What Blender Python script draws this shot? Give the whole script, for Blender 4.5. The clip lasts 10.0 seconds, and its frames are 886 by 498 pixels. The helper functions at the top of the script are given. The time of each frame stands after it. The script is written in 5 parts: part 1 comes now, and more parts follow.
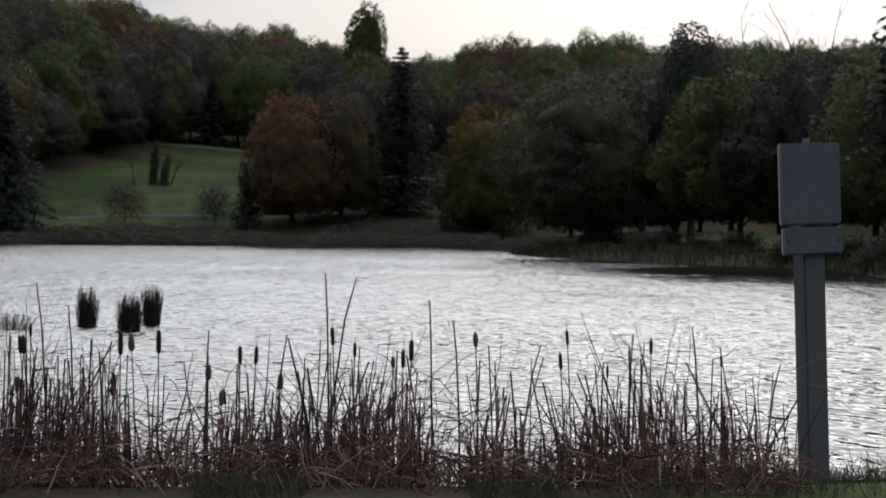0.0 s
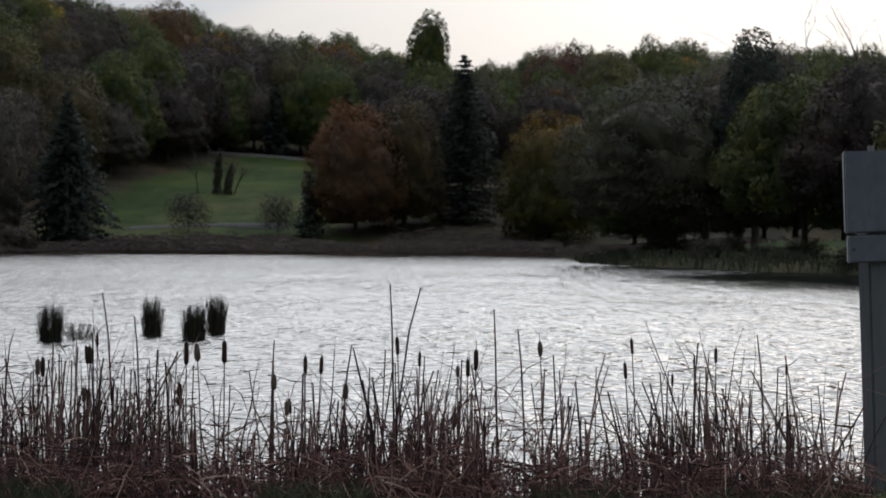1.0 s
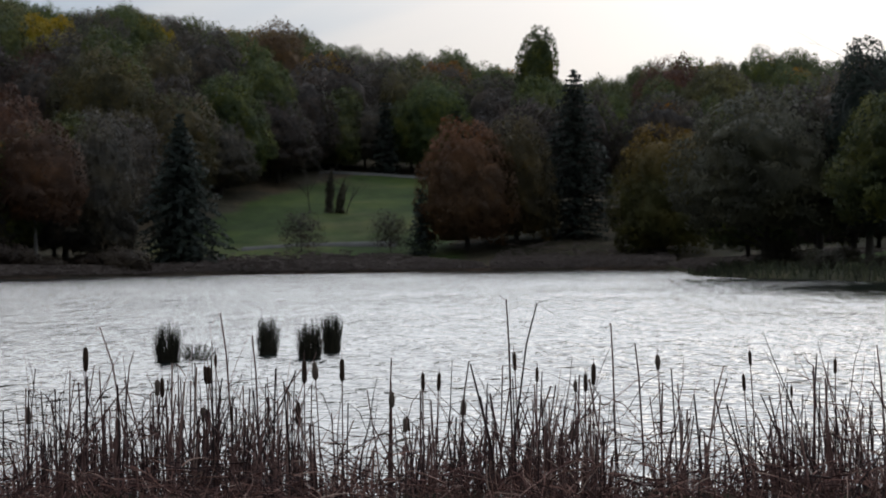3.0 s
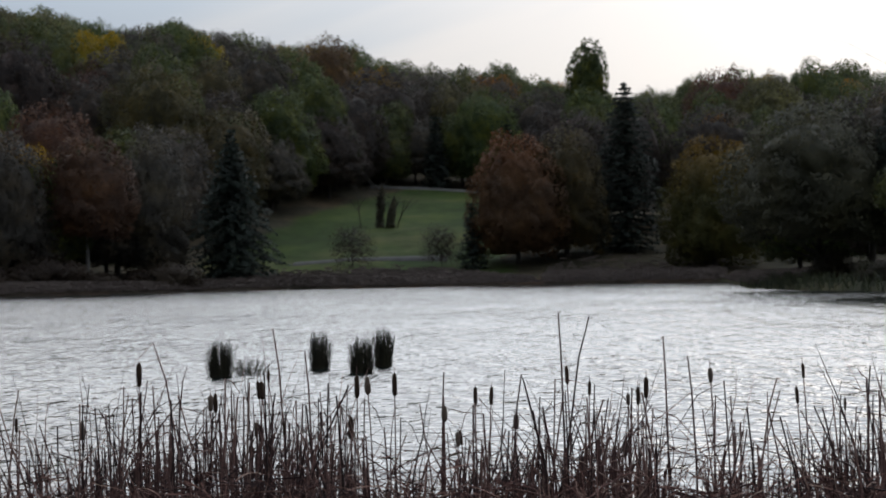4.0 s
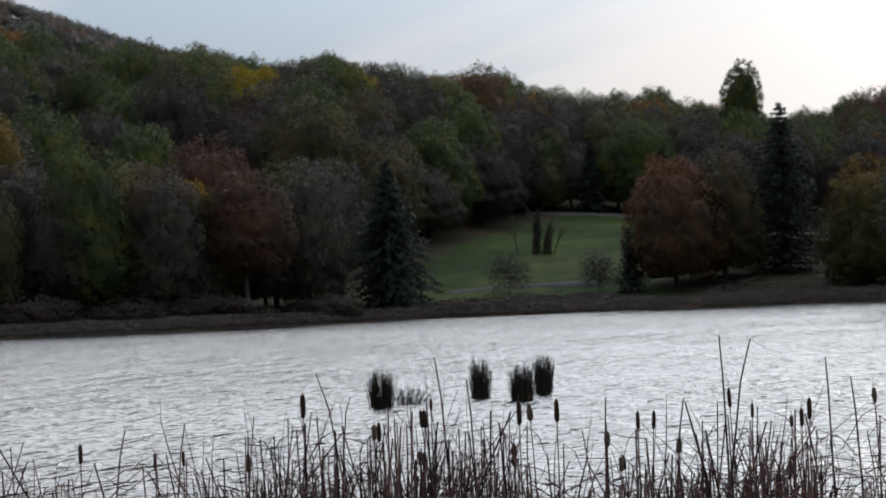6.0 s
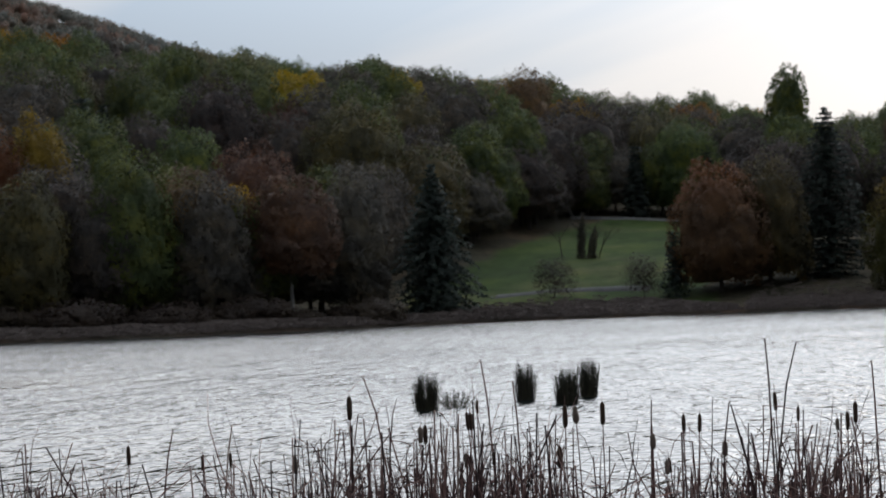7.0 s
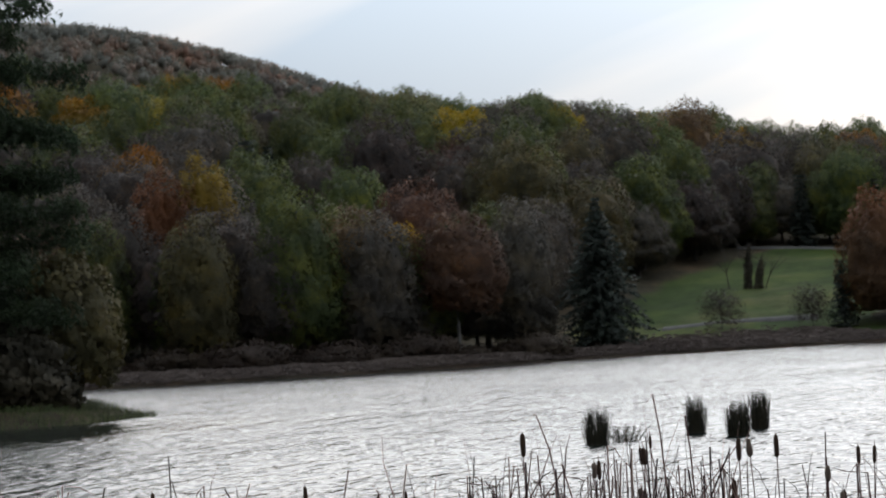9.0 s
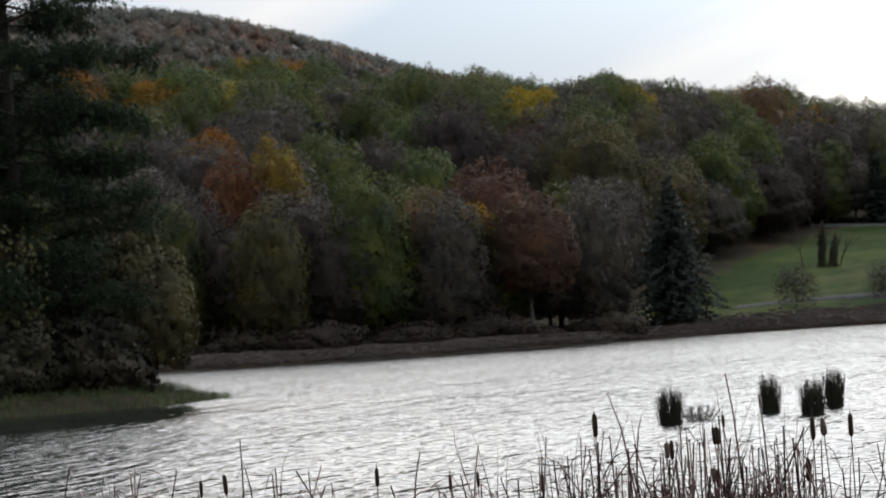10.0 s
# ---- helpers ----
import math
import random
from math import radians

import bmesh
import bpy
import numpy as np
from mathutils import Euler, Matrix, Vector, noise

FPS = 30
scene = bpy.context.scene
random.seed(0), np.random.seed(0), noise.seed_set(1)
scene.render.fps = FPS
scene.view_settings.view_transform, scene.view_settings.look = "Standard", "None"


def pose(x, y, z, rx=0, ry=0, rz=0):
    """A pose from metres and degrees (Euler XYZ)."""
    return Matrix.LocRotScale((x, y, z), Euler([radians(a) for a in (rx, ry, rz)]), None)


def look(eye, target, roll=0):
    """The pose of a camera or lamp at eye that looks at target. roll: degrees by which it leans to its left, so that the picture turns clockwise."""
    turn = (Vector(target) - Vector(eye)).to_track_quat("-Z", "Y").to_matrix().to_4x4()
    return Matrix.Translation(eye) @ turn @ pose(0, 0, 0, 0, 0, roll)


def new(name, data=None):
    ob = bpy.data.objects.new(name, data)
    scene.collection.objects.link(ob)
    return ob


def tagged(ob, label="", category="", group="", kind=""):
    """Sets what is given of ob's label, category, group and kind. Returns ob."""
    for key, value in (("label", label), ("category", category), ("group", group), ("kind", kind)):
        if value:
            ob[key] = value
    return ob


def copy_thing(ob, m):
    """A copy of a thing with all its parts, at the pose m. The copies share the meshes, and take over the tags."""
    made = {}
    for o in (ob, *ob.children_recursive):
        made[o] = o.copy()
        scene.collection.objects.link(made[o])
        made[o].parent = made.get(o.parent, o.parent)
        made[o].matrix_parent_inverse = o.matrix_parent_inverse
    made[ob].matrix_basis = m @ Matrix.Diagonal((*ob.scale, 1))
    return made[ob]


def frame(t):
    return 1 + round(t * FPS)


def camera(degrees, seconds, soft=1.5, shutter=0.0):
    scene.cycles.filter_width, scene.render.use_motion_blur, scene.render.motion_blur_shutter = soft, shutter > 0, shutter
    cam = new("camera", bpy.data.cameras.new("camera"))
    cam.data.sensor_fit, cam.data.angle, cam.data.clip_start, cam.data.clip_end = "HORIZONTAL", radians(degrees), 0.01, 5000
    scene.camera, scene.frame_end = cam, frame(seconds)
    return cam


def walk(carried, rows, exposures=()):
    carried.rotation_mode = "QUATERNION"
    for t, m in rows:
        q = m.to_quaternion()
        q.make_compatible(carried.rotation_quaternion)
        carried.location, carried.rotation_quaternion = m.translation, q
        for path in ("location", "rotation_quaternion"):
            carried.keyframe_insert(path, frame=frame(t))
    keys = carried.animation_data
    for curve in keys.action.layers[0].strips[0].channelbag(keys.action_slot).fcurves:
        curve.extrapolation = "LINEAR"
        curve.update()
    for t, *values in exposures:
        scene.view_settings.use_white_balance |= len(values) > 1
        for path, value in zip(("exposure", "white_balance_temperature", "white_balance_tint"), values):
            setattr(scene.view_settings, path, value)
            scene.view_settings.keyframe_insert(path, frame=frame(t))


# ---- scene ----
cam = camera(20.0, 10.0, soft=1.8)
cam.data.dof.use_dof, cam.data.dof.focus_distance, cam.data.dof.aperture_fstop = True, 16.5, 7.2
# seconds, eye (x, y, z), yaw, pitch, roll
ROWS = [
    (0.0, 0.0, 0.0, 1.65, -0.0, -0.46, -0.7),
    (0.5, -0.002, -0.0221, 1.6552, 0.733, -0.516, -0.549),
    (1.0, -0.0054, -0.0239, 1.661, 1.442, -0.3, -0.447),
    (1.5, -0.0083, -0.0194, 1.6594, 2.196, -0.259, -0.154),
    (2.0, -0.0167, -0.03, 1.6578, 2.971, -0.123, 0.063),
    (2.5, -0.0221, -0.025, 1.6579, 3.5, -0.069, 0.356),
    (4.0, -0.0275, -0.0399, 1.6591, 5.16, 0.405, 0.887),
    (4.5, -0.0309, -0.0631, 1.6592, 5.865, 0.453, 1.224),
    (5.0, -0.0336, -0.0714, 1.6576, 6.733, 0.487, 1.41),
    (5.5, -0.0394, -0.0601, 1.6568, 7.731, 0.489, 1.683),
    (5.7, -0.0324, -0.0779, 1.6642, 8.166, 0.842, 1.928),
    (6.8, -0.0327, -0.1136, 1.6481, 9.68, 1.275, 2.097),
    (7.0, -0.0362, -0.148, 1.6521, 9.766, 1.248, 2.066),
    (7.5, -0.0416, -0.2026, 1.6631, 10.309, 1.143, 2.57),
    (8.0, -0.0457, -0.2734, 1.669, 11.255, 1.638, 2.878),
    (8.5, -0.0381, -0.2618, 1.6675, 12.693, 1.987, 3.379),
    (9.0, -0.0421, -0.2531, 1.6686, 13.568, 2.217, 3.215),
    (9.5, -0.042, -0.2226, 1.669, 14.619, 1.901, 3.257),
    (10.0, -0.0433, -0.184, 1.6677, 15.24, 1.869, 3.591),
]
EXPOSURES = [(0.0, 0.82, 6500, 10), (4.0, 0.86, 6350, 10), (5.5, 0.86, 6300, 10), (7.0, 0.98, 6350, 10), (7.5, 1.02, 6400, 10), (8.0, 1.08, 6450, 10), (9.0, 1.26, 6600, 10), (10.0, 1.36, 6700, 10)]
walk(cam, [(t, pose(x, y, z, 90 + pitch, roll, yaw)) for t, x, y, z, yaw, pitch, roll in ROWS], EXPOSURES)

# ---- light ----
SKY_AWAY = 0.81                                # brightness of the sky beside the sunset
SUN_AZ, SUN_EL = radians(14), radians(10)      # clockwise from +y, above the horizon
world = bpy.data.worlds.new("dusk_sky")
scene.world = world
world.use_nodes = True
wn, wl = world.node_tree.nodes, world.node_tree.links
wn.clear()
w_out = wn.new("ShaderNodeOutputWorld")
w_bg = wn.new("ShaderNodeBackground")
w_sky = wn.new("ShaderNodeTexSky")
w_sky.sky_type, w_sky.sun_disc = "NISHITA", False
w_sky.sun_elevation, w_sky.sun_rotation = SUN_EL, SUN_AZ
w_sky.air_density, w_sky.dust_density, w_sky.ozone_density = 1.0, 3.0, 1.0
w_sat = wn.new("ShaderNodeHueSaturation")
w_sat.inputs["Saturation"].default_value = 0.42
w_tc = wn.new("ShaderNodeTexCoord")
w_map = wn.new("ShaderNodeMapping")
w_map.vector_type = "TEXTURE"                  # long bands of thin cloud that rise towards the sunset
w_map.inputs["Scale"].default_value = (1.0, 1.0, 0.115)
w_map.inputs["Rotation"].default_value = (0.0, radians(-17), 0.0)
w_noise = wn.new("ShaderNodeTexNoise")
w_noise.inputs["Scale"].default_value = 2.3
w_noise.inputs["Detail"].default_value = 4.0
w_noise.inputs["Roughness"].default_value = 0.45
w_ramp = wn.new("ShaderNodeValToRGB")
w_ramp.color_ramp.elements[0].position, w_ramp.color_ramp.elements[0].color = 0.40, (0.44, 0.55, 0.68, 1)
w_ramp.color_ramp.elements[1].position, w_ramp.color_ramp.elements[1].color = 0.60, (0.715, 0.725, 0.755, 1)
w_gain = wn.new("ShaderNodeVectorMath")
w_gain.operation = "SCALE"
w_mix = wn.new("ShaderNodeMix")          # thin cloud over clear evening sky
w_mix.data_type = "RGBA"
w_mix.inputs[0].default_value = 0.93
wl.new(w_tc.outputs["Generated"], w_map.inputs["Vector"])
wl.new(w_map.outputs[0], w_noise.inputs["Vector"])
wl.new(w_noise.outputs["Fac"], w_ramp.inputs[0])
w_warm = wn.new("ShaderNodeMapRange")
w_warm.inputs["From Min"].default_value, w_warm.inputs["From Max"].default_value = 0.965, 1.0
w_tint = wn.new("ShaderNodeMix")                 # the cloud is warmer round the sunset
w_tint.data_type, w_tint.blend_type = "RGBA", "MULTIPLY"
w_tint.inputs[7].default_value = (1.13, 1.06, 1.02, 1)
wl.new(w_warm.outputs[0], w_tint.inputs[0])
wl.new(w_ramp.outputs[0], w_tint.inputs[6])
wl.new(w_tint.outputs[2], w_gain.inputs[0])
w_toward = wn.new("ShaderNodeVectorMath")        # brightest towards the low sun, dimmer away from it
w_toward.operation = "DOT_PRODUCT"
w_toward.inputs[1].default_value = (math.sin(SUN_AZ), math.cos(SUN_AZ), 0.0)
w_fall = wn.new("ShaderNodeMapRange")
w_fall.interpolation_type = "SMOOTHSTEP"
w_fall.inputs["From Min"].default_value, w_fall.inputs["From Max"].default_value = 0.80, 1.0
w_fall.inputs["To Min"].default_value, w_fall.inputs["To Max"].default_value = 5.35 * SKY_AWAY, 5.35
wl.new(w_tc.outputs["Generated"], w_toward.inputs[0])
wl.new(w_toward.outputs["Value"], w_fall.inputs["Value"])
wl.new(w_toward.outputs["Value"], w_warm.inputs["Value"])
w_xyz, w_low, w_both = wn.new("ShaderNodeSeparateXYZ"), wn.new("ShaderNodeMapRange"), wn.new("ShaderNodeMath")
w_low.inputs["From Min"].default_value, w_low.inputs["From Max"].default_value = 0.05, 0.14
w_low.inputs["To Min"].default_value, w_low.inputs["To Max"].default_value = 0.66, 1.02
w_high, w_east, w_more, w_all = wn.new("ShaderNodeMapRange"), wn.new("ShaderNodeMapRange"), wn.new("ShaderNodeMath"), wn.new("ShaderNodeMath")
w_high.inputs["From Min"].default_value, w_high.inputs["From Max"].default_value = 0.10, 0.85     # overcast: brighter overhead
w_high.inputs["To Min"].default_value, w_high.inputs["To Max"].default_value = 1.0, 3.25
w_east.inputs["From Min"].default_value, w_east.inputs["From Max"].default_value = -0.6, 0.6       # dusk: dimmer in the east
w_east.inputs["To Min"].default_value, w_east.inputs["To Max"].default_value = 0.42, 1.0
w_more.operation = w_all.operation = "MULTIPLY"
w_both.operation = "MULTIPLY"
wl.new(w_tc.outputs["Generated"], w_xyz.inputs[0])
wl.new(w_xyz.outputs["Z"], w_low.inputs["Value"])
wl.new(w_low.outputs[0], w_both.inputs[0])
wl.new(w_fall.outputs[0], w_both.inputs[1])
wl.new(w_xyz.outputs["Z"], w_high.inputs["Value"])
wl.new(w_toward.outputs["Value"], w_east.inputs["Value"])
wl.new(w_high.outputs[0], w_more.inputs[0])
wl.new(w_east.outputs[0], w_more.inputs[1])
wl.new(w_more.outputs[0], w_all.inputs[0])
wl.new(w_both.outputs[0], w_all.inputs[1])
wl.new(w_all.outputs[0], w_gain.inputs["Scale"])
wl.new(w_sky.outputs[0], w_sat.inputs["Color"])
wl.new(w_sat.outputs[0], w_mix.inputs[6])
wl.new(w_gain.outputs[0], w_mix.inputs[7])
wl.new(w_mix.outputs[2], w_bg.inputs["Color"])
w_bg.inputs["Strength"].default_value = 0.10
wl.new(w_bg.outputs[0], w_out.inputs["Surface"])

sun = new("sun", bpy.data.lights.new("sun", "SUN"))
sun.data.energy, sun.data.angle, sun.data.color = 0.5, radians(85), (1.0, 0.93, 0.85)
s_dir = Vector((math.sin(SUN_AZ) * math.cos(SUN_EL), math.cos(SUN_AZ) * math.cos(SUN_EL), math.sin(SUN_EL)))
sun.matrix_world = look(s_dir * 300, (0, 0, 0))


# ---- materials ----
def nodes_of(name):
    m = bpy.data.materials.new(name)
    m.use_nodes = True
    nt = m.node_tree
    return m, nt.nodes, nt.links, nt.nodes["Principled BSDF"]


def ramp(n, stops):
    r = n.new("ShaderNodeValToRGB")
    e = r.color_ramp.elements
    while len(e) < len(stops):
        e.new(0.5)
    for k, (p, c) in zip(e, stops):
        k.position, k.color = p, (*c, 1)
    return r


def noise_tex(n, l, scale, detail=4, rough=0.55, coord="Object", stretch=(1, 1, 1)):
    tc, mp, t = n.new("ShaderNodeTexCoord"), n.new("ShaderNodeMapping"), n.new("ShaderNodeTexNoise")
    mp.inputs["Scale"].default_value = stretch
    t.inputs["Scale"].default_value, t.inputs["Detail"].default_value, t.inputs["Roughness"].default_value = scale, detail, rough
    l.new(tc.outputs[coord], mp.inputs["Vector"])
    l.new(mp.outputs[0], t.inputs["Vector"])
    return t


def leaf_material(name, dark, mid, light, spread=0.12, patches=0.45, top=None):
    """Foliage: colour by leaf, by patch of the crown and by tree; top: another colour that the leaves have turned above a height."""
    m, n, l, b = nodes_of(name)
    geo, info = n.new("ShaderNodeNewGeometry"), n.new("ShaderNodeObjectInfo")
    patch = noise_tex(n, l, patches, 3, 0.6)
    add = n.new("ShaderNodeMath")
    add.operation = "MULTIPLY_ADD"
    add.inputs[1].default_value, add.inputs[2].default_value = 0.06, 0.19
    l.new(geo.outputs["Random Per Island"], add.inputs[0])
    add2 = n.new("ShaderNodeMath")
    add2.operation = "MULTIPLY_ADD"
    add2.inputs[1].default_value = 0.75
    l.new(patch.outputs["Fac"], add2.inputs[0])
    l.new(add.outputs[0], add2.inputs[2])
    r = ramp(n, [(0.30, dark), (0.58, mid), (0.85, light)])
    l.new(add2.outputs[0], r.inputs[0])
    hsv = n.new("ShaderNodeHueSaturation")
    hsv.inputs["Saturation"].default_value = 1.2
    hue, val = n.new("ShaderNodeMapRange"), n.new("ShaderNodeMapRange")
    hue.inputs["To Min"].default_value, hue.inputs["To Max"].default_value = 0.5 - spread * 0.25, 0.5 + spread * 0.25
    val.inputs["To Min"].default_value, val.inputs["To Max"].default_value = 1.3, 2.1
    l.new(info.outputs["Random"], hue.inputs["Value"])
    l.new(info.outputs["Random"], val.inputs["Value"])
    l.new(hue.outputs[0], hsv.inputs["Hue"])
    l.new(val.outputs[0], hsv.inputs["Value"])
    l.new(r.outputs[0], hsv.inputs["Color"])
    if top:
        turned, z0, z1 = top
        tc, sep, add3, rise, mixed = n.new("ShaderNodeTexCoord"), n.new("ShaderNodeSeparateXYZ"), n.new("ShaderNodeMath"), n.new("ShaderNodeMapRange"), n.new("ShaderNodeMix")
        l.new(tc.outputs["Object"], sep.inputs[0])
        add3.operation = "MULTIPLY_ADD"
        add3.inputs[1].default_value = 6.0
        l.new(patch.outputs["Fac"], add3.inputs[0])
        l.new(sep.outputs["Z"], add3.inputs[2])
        rise.inputs["From Min"].default_value, rise.inputs["From Max"].default_value = z0 + 3, z1 + 3
        l.new(add3.outputs[0], rise.inputs["Value"])
        mixed.data_type = "RGBA"
        l.new(rise.outputs[0], mixed.inputs[0])
        l.new(r.outputs[0], mixed.inputs[6])
        mixed.inputs[7].default_value = (*turned, 1)
        l.new(mixed.outputs[2], hsv.inputs["Color"])
    l.new(hsv.outputs[0], b.inputs["Base Color"])
    b.inputs["Roughness"].default_value = 0.6
    b.inputs["Specular IOR Level"].default_value = 0.16
    thin, both = n.new("ShaderNodeBsdfTranslucent"), n.new("ShaderNodeMixShader")
    both.inputs[0].default_value = 0.34
    l.new(hsv.outputs[0], thin.inputs["Color"])
    l.new(b.outputs[0], both.inputs[1])
    l.new(thin.outputs[0], both.inputs[2])
    l.new(both.outputs[0], n["Material Output"].inputs["Surface"])
    return m


def rough_material(name, stops, scale, roughness=0.85, stretch=(1, 1, 1), bump=0.3, dist=0.02, fine=None, island=0.0):
    """Bark, wood, earth: two scales of noise in the colour and a fine relief."""
    m, n, l, b = nodes_of(name)
    big = noise_tex(n, l, scale, 5, 0.6, "Object", stretch)
    small = noise_tex(n, l, fine or scale * 7, 4, 0.65, "Object", stretch)
    mix = n.new("ShaderNodeMath")
    mix.operation = "MULTIPLY_ADD"
    mix.inputs[1].default_value, mix.inputs[2].default_value = 0.4, 0.0
    l.new(small.outputs["Fac"], mix.inputs[0])
    mix2 = n.new("ShaderNodeMath")
    mix2.operation = "MULTIPLY_ADD"
    mix2.inputs[1].default_value = 0.6
    l.new(big.outputs["Fac"], mix2.inputs[0])
    l.new(mix.outputs[0], mix2.inputs[2])
    last = mix2
    if island:
        geo = n.new("ShaderNodeNewGeometry")
        a = n.new("ShaderNodeMath")
        a.operation = "MULTIPLY_ADD"
        a.inputs[1].default_value = island
        l.new(geo.outputs["Random Per Island"], a.inputs[0])
        l.new(mix2.outputs[0], a.inputs[2])
        s = n.new("ShaderNodeMath")
        s.operation = "SUBTRACT"
        s.inputs[1].default_value = island / 2
        l.new(a.outputs[0], s.inputs[0])
        last = s
    r = ramp(n, stops)
    l.new(last.outputs[0], r.inputs[0])
    l.new(r.outputs[0], b.inputs["Base Color"])
    b.inputs["Roughness"].default_value = roughness
    b.inputs["Specular IOR Level"].default_value = 0.25
    if bump:
        bp = n.new("ShaderNodeBump")
        bp.inputs["Strength"].default_value, bp.inputs["Distance"].default_value = bump, dist
        l.new(mix2.outputs[0], bp.inputs["Height"])
        l.new(bp.outputs[0], b.inputs["Normal"])
    return m


# green, olive and brown carry some distance haze in their bluish dark stops
LEAF_GREEN = leaf_material("leaf_green", (0.012, 0.016, 0.013), (0.035, 0.043, 0.020), (0.098, 0.096, 0.027), 0.06)
LEAF_OLIVE = leaf_material("leaf_olive", (0.018, 0.019, 0.015), (0.047, 0.044, 0.025), (0.108, 0.090, 0.034))
LEAF_RUST = leaf_material("leaf_rust", (0.020, 0.015, 0.013), (0.054, 0.036, 0.026), (0.118, 0.068, 0.036))
LEAF_RED = leaf_material("leaf_red", (0.026, 0.015, 0.009), (0.070, 0.037, 0.021), (0.120, 0.062, 0.034), 0.05)
LEAF_GOLD = leaf_material("leaf_gold", (0.034, 0.026, 0.012), (0.088, 0.064, 0.024), (0.165, 0.115, 0.038))
LEAF_BROWN = leaf_material("leaf_brown", (0.014, 0.014, 0.014), (0.033, 0.029, 0.026), (0.076, 0.057, 0.042))
LEAF_GOLD_TOP = leaf_material("leaf_gold_top", (0.018, 0.019, 0.009), (0.042, 0.042, 0.018), (0.085, 0.075, 0.028), 0.04, 0.45, ((0.098, 0.066, 0.024), 6.0, 12.5))
LEAF_TURNING = leaf_material("leaf_turning", (0.020, 0.024, 0.010), (0.050, 0.052, 0.018), (0.100, 0.090, 0.028), 0.10, 0.35, ((0.170, 0.092, 0.022), 9.0, 17.0))
LEAF_RED_TOP = leaf_material("leaf_red_top", (0.020, 0.014, 0.011), (0.046, 0.029, 0.020), (0.085, 0.050, 0.030), 0.04, 0.45, ((0.078, 0.038, 0.024), 6.5, 12.5))
LEAF_DARK = leaf_material("leaf_dark", (0.013, 0.013, 0.011), (0.030, 0.028, 0.021), (0.058, 0.049, 0.033))
# brown leaves with shade put into the colour, for the far wood's foot
LEAF_SHADE_DARK = leaf_material("leaf_dead", (0.009, 0.007, 0.006), (0.020, 0.015, 0.012), (0.036, 0.027, 0.020), 0.05)
NEEDLE_DARK = leaf_material("needle_dark", (0.007, 0.009, 0.008), (0.015, 0.019, 0.016), (0.028, 0.034, 0.026), 0.05)
NEEDLE_PINE = leaf_material("needle_pine", (0.007, 0.010, 0.007), (0.016, 0.024, 0.014), (0.034, 0.047, 0.025), 0.05)
BARK = rough_material("bark", [(0.3, (0.020, 0.017, 0.014)), (0.55, (0.055, 0.047, 0.040)), (0.8, (0.11, 0.10, 0.088))], 3.0, 0.9, (1, 1, 0.2), 0.6, 0.03)
BARK_PALE = rough_material("bark_pale", [(0.3, (0.07, 0.065, 0.06)), (0.55, (0.17, 0.16, 0.15)), (0.8, (0.28, 0.27, 0.25))], 3.0, 0.9, (1, 1, 0.2), 0.5, 0.02)
REED = rough_material("dry_reed", [(0.22, (0.020, 0.010, 0.0095)), (0.5, (0.072, 0.035, 0.031)), (0.76, (0.19, 0.110, 0.093)), (0.92, (0.34, 0.25, 0.205))], 2.0, 0.75, (1, 1, 0.3), 0.0, 0.01, None, 0.65)
REED_RED = rough_material("dry_reed_low", [(0.25, (0.026, 0.012, 0.011)), (0.5, (0.100, 0.046, 0.038)), (0.72, (0.20, 0.105, 0.083)), (0.9, (0.40, 0.29, 0.23))], 2.0, 0.8, (1, 1, 0.3), 0.0, 0.01, None, 0.6)
HEAD = rough_material("cattail_head", [(0.3, (0.016, 0.010, 0.007)), (0.6, (0.045, 0.026, 0.016)), (0.85, (0.09, 0.058, 0.036))], 30.0, 0.95, (1, 1, 1), 0.5, 0.003)
FLUFF = rough_material("cattail_fluff", [(0.3, (0.06, 0.045, 0.035)), (0.6, (0.13, 0.10, 0.08)), (0.85, (0.24, 0.20, 0.16))], 30.0, 1.0, (1, 1, 1), 0.6, 0.004)
RUSH = rough_material("rush", [(0.3, (0.010, 0.010, 0.006)), (0.6, (0.030, 0.028, 0.016)), (0.85, (0.07, 0.06, 0.036))], 3.0, 0.8, (1, 1, 0.3), 0.0, 0.01, None, 0.5)
GRASS_RANK = rough_material("rank_grass", [(0.25, (0.022, 0.032, 0.011)), (0.55, (0.056, 0.078, 0.024)), (0.85, (0.12, 0.13, 0.050))], 2.0, 0.7, (1, 1, 0.4), 0.0, 0.01, None, 0.5)
GRASS = rough_material("grass_blade", [(0.25, (0.016, 0.019, 0.009)), (0.55, (0.038, 0.046, 0.019)), (0.85, (0.090, 0.088, 0.042))], 2.0, 0.7, (1, 1, 0.4), 0.0, 0.01, None, 0.5)
SEDGE = rough_material("far_sedge", [(0.25, (0.066, 0.052, 0.046)), (0.55, (0.115, 0.092, 0.081)), (0.85, (0.170, 0.140, 0.122))], 0.12, 0.9, (1, 1, 0.4), 0.0, 0.01, 0.8, 0.16)
POST_WOOD = rough_material("post_wood", [(0.3, (0.060, 0.062, 0.068)), (0.55, (0.102, 0.106, 0.114)), (0.8, (0.12, 0.123, 0.13))], 4.0, 0.85, (1, 1, 0.12), 0.4, 0.004, 40)
PANEL = rough_material("panel_board", [(0.3, (0.070, 0.078, 0.096)), (0.55, (0.096, 0.106, 0.128)), (0.8, (0.132, 0.142, 0.164))], 3.5, 0.6, (1, 1, 0.6), 0.12, 0.002, 26)
